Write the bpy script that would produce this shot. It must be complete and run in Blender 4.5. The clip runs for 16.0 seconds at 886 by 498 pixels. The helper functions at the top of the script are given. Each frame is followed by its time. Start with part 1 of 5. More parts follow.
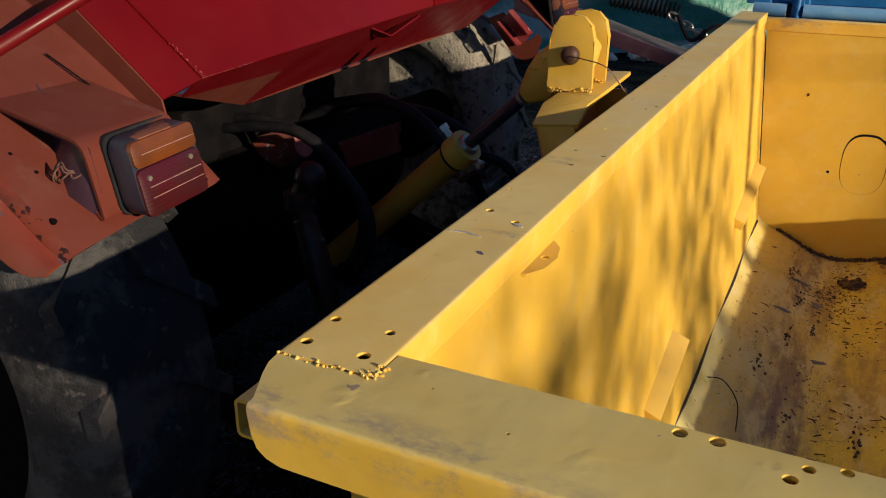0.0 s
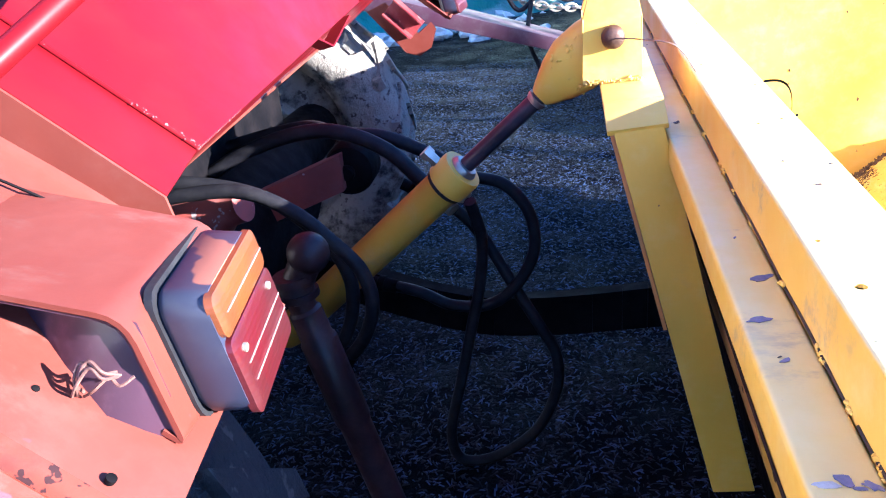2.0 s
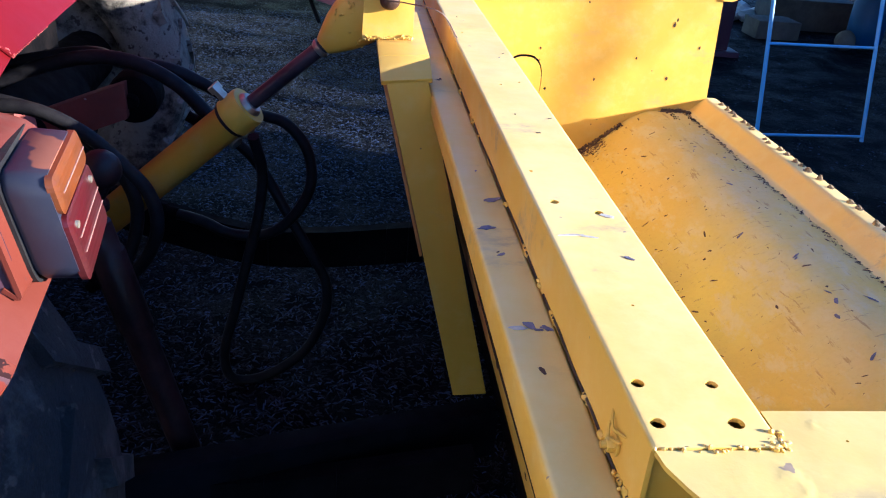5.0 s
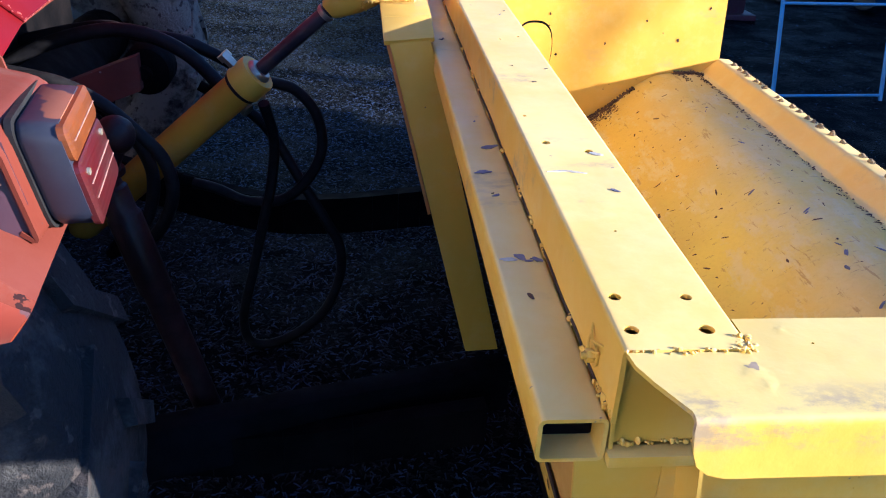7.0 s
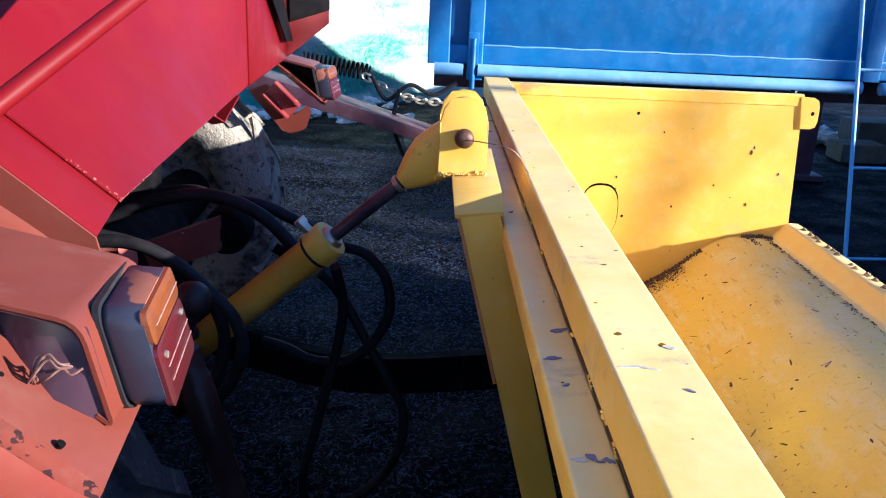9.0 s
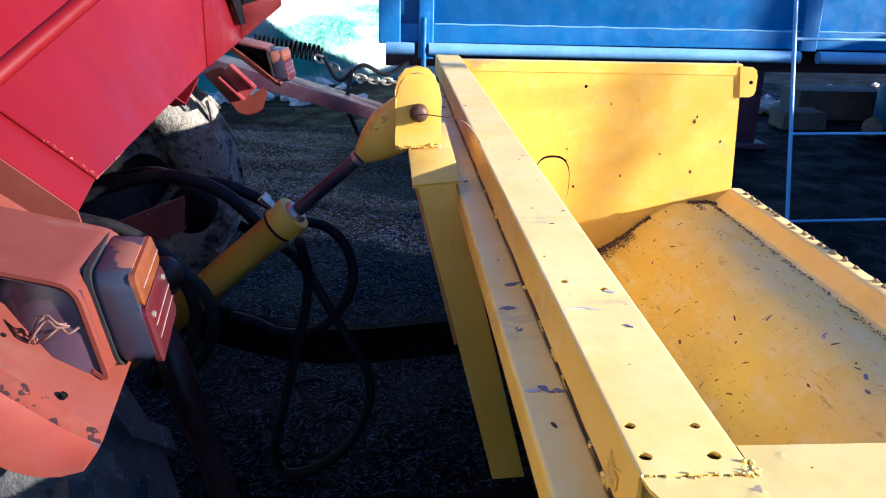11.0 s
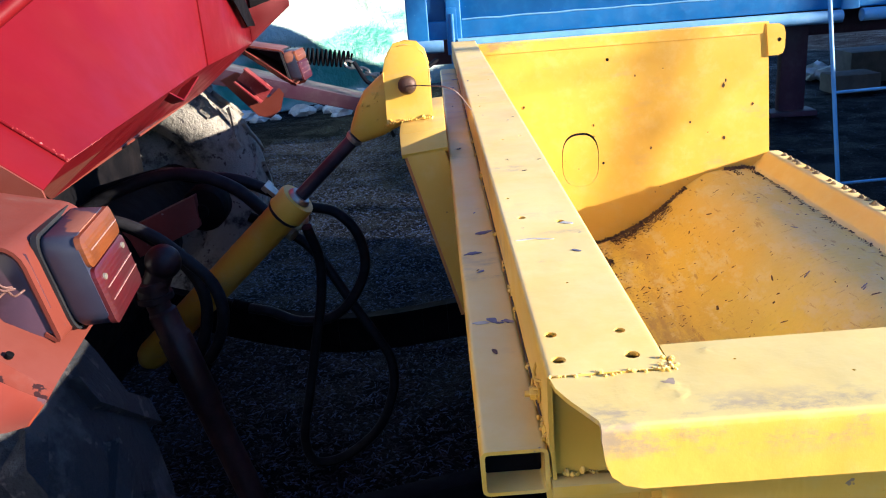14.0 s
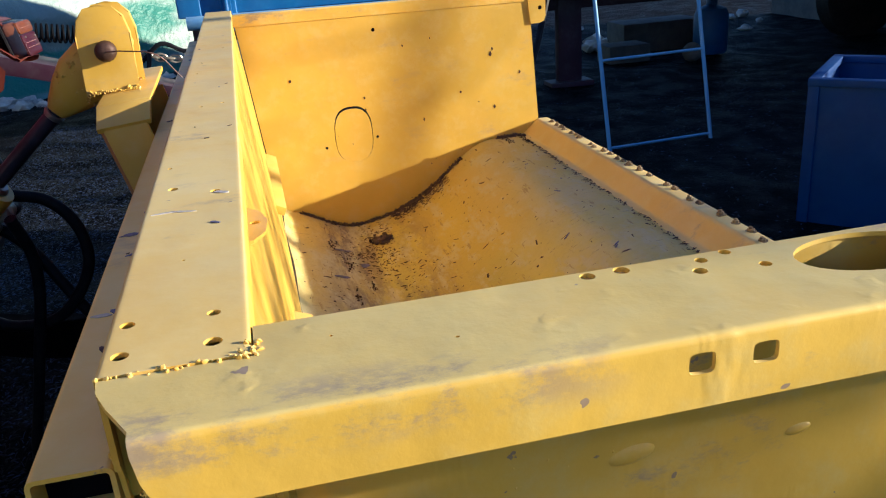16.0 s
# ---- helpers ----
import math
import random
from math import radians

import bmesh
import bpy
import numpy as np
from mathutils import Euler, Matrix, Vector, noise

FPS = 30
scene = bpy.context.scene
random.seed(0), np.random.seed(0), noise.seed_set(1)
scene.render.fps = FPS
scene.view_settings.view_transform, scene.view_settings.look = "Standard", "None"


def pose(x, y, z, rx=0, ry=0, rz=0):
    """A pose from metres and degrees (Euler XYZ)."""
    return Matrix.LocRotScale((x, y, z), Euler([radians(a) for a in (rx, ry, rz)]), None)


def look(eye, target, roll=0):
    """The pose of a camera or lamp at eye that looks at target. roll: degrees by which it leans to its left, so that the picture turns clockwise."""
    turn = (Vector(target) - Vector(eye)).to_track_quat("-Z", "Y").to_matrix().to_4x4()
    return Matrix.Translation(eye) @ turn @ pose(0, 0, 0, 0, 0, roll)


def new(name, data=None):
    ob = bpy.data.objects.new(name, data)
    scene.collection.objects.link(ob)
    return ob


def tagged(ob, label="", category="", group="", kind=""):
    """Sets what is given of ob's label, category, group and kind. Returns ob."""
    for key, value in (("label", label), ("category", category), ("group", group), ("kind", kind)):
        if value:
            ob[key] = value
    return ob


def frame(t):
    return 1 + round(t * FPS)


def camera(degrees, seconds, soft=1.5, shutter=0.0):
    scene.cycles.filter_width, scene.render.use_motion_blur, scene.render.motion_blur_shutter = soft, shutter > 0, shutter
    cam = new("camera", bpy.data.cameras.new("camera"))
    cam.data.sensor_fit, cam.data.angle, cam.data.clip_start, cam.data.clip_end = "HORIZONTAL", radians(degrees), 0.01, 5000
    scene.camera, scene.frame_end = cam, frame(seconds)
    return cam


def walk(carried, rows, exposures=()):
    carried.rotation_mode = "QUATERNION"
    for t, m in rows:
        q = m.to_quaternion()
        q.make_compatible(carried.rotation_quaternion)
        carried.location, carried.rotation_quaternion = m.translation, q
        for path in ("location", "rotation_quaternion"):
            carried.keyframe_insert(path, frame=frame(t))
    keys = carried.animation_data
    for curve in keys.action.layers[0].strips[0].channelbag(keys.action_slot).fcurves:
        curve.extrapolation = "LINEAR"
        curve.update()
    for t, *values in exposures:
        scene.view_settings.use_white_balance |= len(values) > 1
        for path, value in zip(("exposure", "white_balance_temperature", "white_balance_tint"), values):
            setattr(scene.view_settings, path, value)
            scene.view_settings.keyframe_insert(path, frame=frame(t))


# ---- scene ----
# ---- plan: x from the header's rear rail to its cutter bar, y along the header, z up from the rail's top ----
U = 0.87          # metres to one unit of the plan
DROP = 1.02       # the rail's height over the ground, in the plan


def W(p):
    return Vector((p[0] * U, p[1] * U, (p[2] + DROP) * U))


cam = camera(56.1, 16.0, 1.1)
PATH = [
    (0, (0.425, -0.52, 0.37), (-0.378, 1.144, -0.394), 0.5),
    (0.5, (0.126, -0.562, 0.393), (-0.421, 1.224, -0.322), 0.8),
    (0.7, (0.046, -0.524, 0.376), (-0.449, 1.26, -0.381), 1.4),
    (1, (-0.053, -0.432, 0.345), (-0.49, 1.349, -0.454), 0.8),
    (1.5, (-0.186, -0.248, 0.321), (-0.6, 1.527, -0.502), -1.3),
    (2, (-0.202, -0.223, 0.333), (-0.512, 1.583, -0.469), -5.0),
    (2.5, (-0.324, -0.339, 0.381), (-0.186, 1.783, -0.495), -1.0),
    (3, (-0.374, -0.379, 0.329), (-0.116, 1.439, -0.465), 4.3),
    (3.5, (-0.357, -0.382, 0.337), (-0.046, 1.415, -0.485), 5.0),
    (6, (-0.158, -0.494, 0.382), (0.034, 1.274, -0.534), 4.6),
    (6.5, (-0.161, -0.515, 0.337), (0.038, 1.256, -0.57), 3.4),
    (7, (-0.186, -0.492, 0.352), (0.007, 1.262, -0.59), 3.0),
    (7.5, (-0.187, -0.469, 0.395), (-0.073, 1.382, -0.353), 2.2),
    (8, (-0.182, -0.459, 0.399), (-0.156, 1.427, -0.265), 1.7),
    (8.5, (-0.19, -0.458, 0.398), (-0.18, 1.432, -0.257), 2.1),
    (9, (-0.196, -0.471, 0.398), (-0.159, 1.427, -0.233), 2.6),
    (9.5, (-0.192, -0.507, 0.408), (-0.127, 1.388, -0.229), 2.7),
    (10, (-0.19, -0.537, 0.407), (-0.09, 1.353, -0.241), 2.7),
    (12.5, (-0.224, -0.589, 0.364), (-0.042, 1.279, -0.326), -0.0),
    (13, (-0.146, -0.595, 0.334), (-0.049, 1.282, -0.348), -3.1),
    (13.5, (-0.077, -0.589, 0.31), (-0.046, 1.292, -0.369), -5.3),
    (14, (-0.06, -0.586, 0.316), (-0.079, 1.305, -0.333), -4.6),
    (14.5, (-0.032, -0.575, 0.318), (-0.066, 1.318, -0.328), -3.4),
    (15, (0.04, -0.557, 0.312), (0.054, 1.324, -0.367), -3.9),
    (15.5, (0.112, -0.506, 0.273), (0.306, 1.325, -0.509), -4.9),
    (16, (0.13, -0.498, 0.251), (0.528, 1.325, -0.47), -4.0),
]
EXPOSURES = [(0.0, 0.45, 5800, 12), (0.5, 1.5, 5050, 14), (1.0, 2.5, 4550, 17), (1.5, 3.3, 4600, 19), (2.0, 3.52, 4500, 20), (2.5, 3.2, 4500, 18), (3.5, 2.95, 4500, 18), (6.0, 2.0, 4850, 16), (6.5, 2.05, 4800, 16), (7.0, 2.25, 4700, 16),
             (7.5, 2.25, 4750, 16), (10.0, 2.2, 4750, 16), (12.5, 2.2, 4850, 16), (14.5, 2.05, 5050, 14), (16.0, 1.31, 5050, 13)]
walk(cam, [(t, look(W(eye), W(target), roll)) for t, eye, target, roll in PATH], EXPOSURES)

# ---- light ----
SUN = Vector((0.93, -0.28, 0.225)).normalized()
world = bpy.data.worlds.new("sky")
scene.world = world
world.use_nodes = True
wn = world.node_tree.nodes
sky = wn.new("ShaderNodeTexSky")
sky.sky_type = "NISHITA"
sky.sun_disc = False
sky.sun_elevation = math.asin(SUN.z)
sky.sun_rotation = math.atan2(SUN.x, SUN.y)
sky.altitude = 600
sky.ozone_density = 3.5
sky.dust_density = 0.3
wn["Background"].inputs["Strength"].default_value = 0.060
world.node_tree.links.new(sky.outputs["Color"], wn["Background"].inputs["Color"])
sun_data = bpy.data.lights.new("sun", "SUN")
sun_data.energy = 5.0
sun_data.angle = radians(0.6)
sun_data.color = (1.0, 0.78, 0.47)
sun = new("sun", sun_data)
sun.matrix_world = look(SUN * 30, (0, 0, 0))


# ---- materials ----
def material(name):
    m = bpy.data.materials.new(name)
    m.use_nodes = True
    return m, m.node_tree.nodes, m.node_tree.links, m.node_tree.nodes["Principled BSDF"]


def noise_node(m, scale, detail=4.0, rough=0.55, stretch=None):
    n, l = m.node_tree.nodes, m.node_tree.links
    tex = n.new("ShaderNodeTexNoise")
    tex.inputs["Scale"].default_value = scale
    tex.inputs["Detail"].default_value = detail
    tex.inputs["Roughness"].default_value = rough
    co = n.new("ShaderNodeTexCoord")
    if stretch:
        mp = n.new("ShaderNodeMapping")
        mp.inputs["Scale"].default_value = stretch
        l.new(co.outputs["Object"], mp.inputs["Vector"])
        l.new(mp.outputs["Vector"], tex.inputs["Vector"])
    else:
        l.new(co.outputs["Object"], tex.inputs["Vector"])
    return tex.outputs["Fac"]


def ramp(m, fac, lo, hi, a=0.0, b=1.0):
    r = m.node_tree.nodes.new("ShaderNodeMapRange")
    r.interpolation_type = "SMOOTHSTEP"
    for key, v in (("From Min", lo), ("From Max", hi), ("To Min", a), ("To Max", b)):
        r.inputs[key].default_value = v
    m.node_tree.links.new(fac, r.inputs["Value"])
    return r.outputs["Result"]


def mix(m, fac, a, b):
    x = m.node_tree.nodes.new("ShaderNodeMix")
    x.data_type = "RGBA"
    l = m.node_tree.links
    if isinstance(fac, float):
        x.inputs[0].default_value = fac
    else:
        l.new(fac, x.inputs[0])
    for i, c in ((6, a), (7, b)):
        if isinstance(c, tuple):
            x.inputs[i].default_value = (*c, 1)
        else:
            l.new(c, x.inputs[i])
    return x.outputs[2]


def times(m, a, b):
    x = m.node_tree.nodes.new("ShaderNodeMath")
    x.operation = "MULTIPLY"
    for i, v in enumerate((a, b)):
        if isinstance(v, float):
            x.inputs[i].default_value = v
        else:
            m.node_tree.links.new(v, x.inputs[i])
    return x.outputs[0]


def up_facing(m):
    g = m.node_tree.nodes.new("ShaderNodeNewGeometry")
    s = m.node_tree.nodes.new("ShaderNodeSeparateXYZ")
    m.node_tree.links.new(g.outputs["Normal"], s.inputs[0])
    return ramp(m, s.outputs["Z"], 0.55, 0.95)


def bump(m, bsdf, fac, strength, distance):
    b = m.node_tree.nodes.new("ShaderNodeBump")
    b.inputs["Strength"].default_value = strength
    b.inputs["Distance"].default_value = distance
    m.node_tree.links.new(fac, b.inputs["Height"])
    m.node_tree.links.new(b.outputs["Normal"], bsdf.inputs["Normal"])


def paint(name, base, alt, dust, top_pale, rough, chip, chip_at=0.76, chip_scale=55.0, relief=0.25, scuff=0.0, dents=0.0, bare=(0.30, 0.24, 0.20)):
    """Old brushed paint: two tones, dust and a painted sky-lit paleness on what faces up, chips and a faint relief."""
    m, n, l, p = material(name)
    col = mix(m, ramp(m, noise_node(m, 3.2, 6.0), 0.35, 0.65), base, alt)
    col = mix(m, times(m, ramp(m, noise_node(m, 16.0, 8.0, 0.7), 0.45, 0.7), 0.35), col, dust)
    if top_pale:
        patch = ramp(m, noise_node(m, 6.0, 7.0, 0.65), 0.25, 0.7, 0.45, 1.0)
        col = mix(m, times(m, times(m, up_facing(m), patch), top_pale), col, dust)
    if scuff:
        rub = times(m, ramp(m, noise_node(m, 7.0, 9.0, 0.72, (0.7, 1.5, 1.5)), 0.55, 0.68), ramp(m, noise_node(m, 2.6, 3.0), 0.42, 0.62))
        col = mix(m, times(m, rub, scuff), col, bare)
    spots = ramp(m, noise_node(m, chip_scale, 3.0, 0.5), chip_at, chip_at + 0.02)
    col = mix(m, times(m, spots, 0.85), col, chip)
    l.new(col, p.inputs["Base Color"])
    l.new(ramp(m, noise_node(m, 9.0, 6.0), 0.3, 0.7, rough - 0.08, rough + 0.14), p.inputs["Roughness"])
    def blend(a, k, c):
        node = n.new("ShaderNodeMath")
        node.operation = "MULTIPLY_ADD"
        l.new(a, node.inputs[0]), l.new(c, node.inputs[2])
        node.inputs[1].default_value = k
        return node.outputs[0]
    height = blend(noise_node(m, 8.0, 3.0, 0.5), 4.0, times(m, noise_node(m, 75.0, 5.0, 0.6), 0.35))
    if dents:
        height = blend(ramp(m, noise_node(m, 26.0, 3.0, 0.5, (1.0, 1.0, 0.35)), 0.60, 0.80), dents, height)
    bump(m, p, height, relief, 0.0022)
    return m


YELLOW = paint("yellow_paint", (0.69, 0.432, 0.045), (0.62, 0.380, 0.038), (0.66, 0.49, 0.16), 0.40, 0.40, (0.16, 0.09, 0.05), scuff=0.35)
# its pale top tone also paints in the rail tops' sky brightness
YELLOW_RUBBED = paint("rubbed_yellow_paint", (0.77, 0.48, 0.055), (0.70, 0.42, 0.045), (0.77, 0.63, 0.27), 0.85, 0.45,
                      (0.24, 0.18, 0.16), 0.745, 48.0, 0.3, 0.75)
def worn_fold(m):
    """Grey-brown rubbed marks along the outer fold of the end rail."""
    n, l = m.node_tree.nodes, m.node_tree.links
    p = n["Principled BSDF"]
    col = p.inputs["Base Color"].links[0].from_socket
    co, s = n.new("ShaderNodeTexCoord"), n.new("ShaderNodeSeparateXYZ")
    l.new(co.outputs["Object"], s.inputs[0])
    near = times(m, ramp(m, s.outputs["Y"], -1.325, -1.362, 0.0, 1.0), ramp(m, s.outputs["Z"], 0.852, 0.874))
    rub = times(m, ramp(m, noise_node(m, 15.0, 9.0, 0.75, (0.6, 1.0, 1.0)), 0.47, 0.60), ramp(m, noise_node(m, 3.4, 3.0, 0.5), 0.44, 0.58))
    l.new(mix(m, times(m, times(m, near, rub), 0.8), col, (0.30, 0.24, 0.19)), p.inputs["Base Color"])
    return m


END_RAIL = worn_fold(paint("dented_yellow_paint", (0.71, 0.46, 0.060), (0.62, 0.39, 0.05), (0.64, 0.55, 0.23), 0.8, 0.42, (0.24, 0.18, 0.16), 0.73, 48.0, 0.42, 0.8, 0.6))
ORANGE_BACK = paint("orange_primer_paint", (0.58, 0.26, 0.07), (0.48, 0.20, 0.055), (0.52, 0.30, 0.14), 0.3, 0.5, (0.12, 0.06, 0.04), scuff=0.4)
# yellow darkened to brown, painting shade on the near rear sheet
SHADED_BACK = paint("shaded_brown_yellow_paint", (0.60, 0.35, 0.065), (0.50, 0.27, 0.055), (0.56, 0.36, 0.13), 0.3, 0.5, (0.12, 0.06, 0.04), 0.73, 60.0, 0.25, 0.3)
LOWER_SHEET = paint("stained_lower_sheet_paint", (0.62, 0.34, 0.07), (0.52, 0.24, 0.06), (0.58, 0.36, 0.14), 0.3, 0.5, (0.12, 0.06, 0.04), 0.74, 55.0, 0.25, 0.5)
RED = paint("crimson_paint", (0.108, 0.0026, 0.0046), (0.094, 0.0022, 0.004), (0.11, 0.006, 0.008), 0.10, 0.38, (0.5, 0.2, 0.18), 0.78, relief=0.08)
RED.node_tree.nodes["Principled BSDF"].inputs["Specular IOR Level"].default_value = 0.17
SEAM = paint("highlight_pale_seam_filler", (0.34, 0.055, 0.055), (0.28, 0.035, 0.035), (0.40, 0.14, 0.13), 0.3, 0.45, (0.5, 0.25, 0.22), 0.7)
DULL_RED = paint("dull_dark_red_paint", (0.15, 0.010, 0.014), (0.11, 0.008, 0.012), (0.30, 0.10, 0.09), 0.25, 0.45, (0.4, 0.2, 0.18), 0.70)
RUST_RED = paint("worn_red_iron", (0.30, 0.060, 0.045), (0.13, 0.032, 0.028), (0.17, 0.10, 0.09), 0.3, 0.55, (0.36, 0.32, 0.32), 0.66)
BLUE = paint("blue_paint", (0.018, 0.128, 0.36), (0.015, 0.105, 0.31), (0.045, 0.20, 0.46), 0.4, 0.36, (0.16, 0.30, 0.45), 0.74)
BLUE_DARK = paint("dull_blue_paint", (0.008, 0.070, 0.22), (0.007, 0.055, 0.17), (0.025, 0.09, 0.2), 0.3, 0.5, (0.1, 0.12, 0.18), 0.74)
BIN_BLUE = paint("deep_blue_bin_paint", (0.005, 0.045, 0.20), (0.004, 0.035, 0.15), (0.012, 0.06, 0.2), 0.15, 0.6, (0.03, 0.06, 0.12), 0.74)
BIN_BLUE.node_tree.nodes["Principled BSDF"].inputs["Specular IOR Level"].default_value = 0.2
PALE_BLUE = paint("pale_blue_paint", (0.16, 0.36, 0.62), (0.12, 0.28, 0.52), (0.3, 0.42, 0.55), 0.3, 0.5, (0.3, 0.25, 0.2), 0.72)
MAROON = paint("maroon_paint", (0.045, 0.013, 0.030), (0.034, 0.010, 0.023), (0.085, 0.066, 0.08), 0.7, 0.5, (0.3, 0.2, 0.2))
# the dark purple also carries the shade under the bracket's overhang
SHADED_PRIMER = paint("shade_darkened_purple_primer", (0.055, 0.024, 0.040), (0.032, 0.015, 0.026), (0.18, 0.09, 0.12), 0.2, 0.35, (0.03, 0.02, 0.03), 0.70)


FENDER = paint("faded_orange_red_paint", (0.120, 0.027, 0.017), (0.100, 0.022, 0.014), (0.135, 0.042, 0.032), 0.4, 0.46, (0.07, 0.035, 0.035), 0.72, 40.0, 0.3, 0.35, bare=(0.15, 0.10, 0.085))
FENDER.node_tree.nodes["Principled BSDF"].inputs["Specular IOR Level"].default_value = 0.28
# deeper orange than FENDER, painting in the lip's turned-away shade
LIP = paint("scuffed_shade_toned_lip_paint", (0.17, 0.030, 0.013), (0.14, 0.023, 0.010), (0.18, 0.060, 0.045), 0.3, 0.36, (0.08, 0.05, 0.06), 0.66, 26.0, 0.3, 0.35, bare=(0.24, 0.15, 0.12))
WORN_EDGE = paint("worn_blackened_orange_paint", (0.125, 0.026, 0.016), (0.105, 0.021, 0.013), (0.15, 0.07, 0.06), 0.1, 0.55, (0.006, 0.005, 0.008), 0.565, 62.0, 0.5, 0.7, bare=(0.020, 0.014, 0.016))
WORN_EDGE.node_tree.nodes["Principled BSDF"].inputs["Specular IOR Level"].default_value = 0.12


def trough_paint():
    m, n, l, p = material("dirty_trough_paint")
    col = mix(m, ramp(m, noise_node(m, 2.5, 6.0), 0.35, 0.65), (0.66, 0.53, 0.045), (0.57, 0.44, 0.040))
    co = n.new("ShaderNodeTexCoord")
    s = n.new("ShaderNodeSeparateXYZ")
    l.new(co.outputs["Object"], s.inputs[0])
    low = ramp(m, s.outputs["Z"], 0.10 * U, 0.19 * U, 1.0, 0.0)
    dusty = ramp(m, noise_node(m, 4.0, 8.0, 0.7), 0.3, 0.62, 0.35, 1.0)
    table = ramp(m, s.outputs["X"], 0.24 * U, 0.46 * U, 0.10, 0.80)
    floor_left = ramp(m, s.outputs["X"], -0.20 * U, -0.02 * U, 0.9, 0.0)
    both = n.new("ShaderNodeMath")
    both.operation = "MAXIMUM"
    l.new(table, both.inputs[0]), l.new(floor_left, both.inputs[1])
    col = mix(m, times(m, both.outputs[0], dusty), col, (0.60, 0.54, 0.31))
    smear = times(m, ramp(m, noise_node(m, 6.0, 7.0, 0.7, (1.2, 0.5, 1.0)), 0.60, 0.68), table)
    col = mix(m, times(m, smear, 0.5), col, (0.34, 0.28, 0.27))
    grime = times(m, low, ramp(m, noise_node(m, 5.0, 8.0, 0.75, (2.2, 0.6, 1.0)), 0.42, 0.62))
    col = mix(m, times(m, grime, 0.75), col, (0.22, 0.15, 0.11))
    band = times(m, ramp(m, s.outputs["X"], -0.27 * U, -0.23 * U), ramp(m, s.outputs["X"], -0.09 * U, -0.15 * U))
    streak = times(m, band, ramp(m, noise_node(m, 11.0, 8.0, 0.75, (2.0, 0.35, 1.0)), 0.44, 0.58))
    col = mix(m, times(m, streak, 0.8), col, (0.15, 0.10, 0.11))
    specks = ramp(m, noise_node(m, 45.0, 4.0, 0.6, (0.5, 1.6, 1.0)), 0.64, 0.70)
    col = mix(m, times(m, specks, times(m, ramp(m, low, 0.0, 1.0, 0.25, 1.0), 0.8)), col, (0.14, 0.08, 0.055))
    col = mix(m, times(m, ramp(m, noise_node(m, 1.7, 5.0, 0.6, (1.0, 0.6, 1.0)), 0.42, 0.62), 0.55), col, (0.62, 0.41, 0.03))
    col = mix(m, times(m, ramp(m, noise_node(m, 9.0, 7.0, 0.72, (1.4, 0.6, 1.0)), 0.50, 0.62), 0.7), col, (0.60, 0.54, 0.30))
    scratch = ramp(m, noise_node(m, 22.0, 6.0, 0.7, (2.2, 0.35, 1.0)), 0.60, 0.66)
    col = mix(m, times(m, scratch, 0.7), col, (0.34, 0.21, 0.06))
    cross = ramp(m, noise_node(m, 30.0, 5.0, 0.7, (0.4, 2.4, 1.0)), 0.63, 0.68)
    col = mix(m, times(m, cross, 0.6), col, (0.22, 0.15, 0.08))
    fine = ramp(m, noise_node(m, 90.0, 5.0, 0.7), 0.45, 0.70, 0.0, 0.18)
    col = mix(m, fine, col, (0.44, 0.32, 0.08))
    l.new(col, p.inputs["Base Color"])
    p.inputs["Roughness"].default_value = 0.55
    bump(m, p, noise_node(m, 30.0, 8.0, 0.7), 0.5, 0.004)
    return m


TROUGH = trough_paint()


def plain(name, a, b, rough, scale=12.0, metal=0.0, relief=0.3, distance=0.003, gloss=0.5):
    m, n, l, p = material(name)
    l.new(mix(m, ramp(m, noise_node(m, scale, 7.0, 0.65), 0.35, 0.66), a, b), p.inputs["Base Color"])
    l.new(ramp(m, noise_node(m, scale * 2.3, 4.0), 0.3, 0.7, rough - 0.07, rough + 0.1), p.inputs["Roughness"])
    p.inputs["Metallic"].default_value = metal
    p.inputs["Specular IOR Level"].default_value = gloss
    bump(m, p, noise_node(m, scale * 4, 6.0, 0.6), relief, distance)
    return m


RUBBER = plain("black_rubber", (0.010, 0.010, 0.013), (0.018, 0.018, 0.020), 0.6, 20.0, gloss=0.25)
HOSE = plain("black_hose_rubber", (0.007, 0.007, 0.010), (0.013, 0.013, 0.016), 0.5, 30.0, gloss=0.14)
# near-black colour also carries the deep shade under the cab and in holes
IRON_AND_SHADE = plain("oily_black_iron_and_shade", (0.002, 0.002, 0.003), (0.006, 0.005, 0.006), 0.7, 14.0, 0.0, gloss=0.06)
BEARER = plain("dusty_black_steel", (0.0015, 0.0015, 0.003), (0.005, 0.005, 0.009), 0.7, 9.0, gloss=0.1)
GREASE = plain("greasy_red_iron", (0.014, 0.007, 0.009), (0.042, 0.018, 0.020), 0.45, 16.0, 0.0, gloss=0.25)
STEEL = plain("zinc_plated_steel", (0.35, 0.32, 0.26), (0.5, 0.47, 0.4), 0.4, 25.0, 0.8)
CHROME = plain("oiled_piston_steel", (0.022, 0.018, 0.026), (0.045, 0.036, 0.046), 0.36, 18.0, 0.15, 0.05)
BOLT_DARK = plain("rust_brown_bolt", (0.05, 0.028, 0.02), (0.10, 0.05, 0.035), 0.5, 40.0, 0.4)
GREY_PLASTIC = paint("blue_grey_plastic", (0.022, 0.027, 0.052), (0.017, 0.021, 0.040), (0.06, 0.062, 0.08), 0.25, 0.42, (0.30, 0.11, 0.06), 0.58, 9.0)
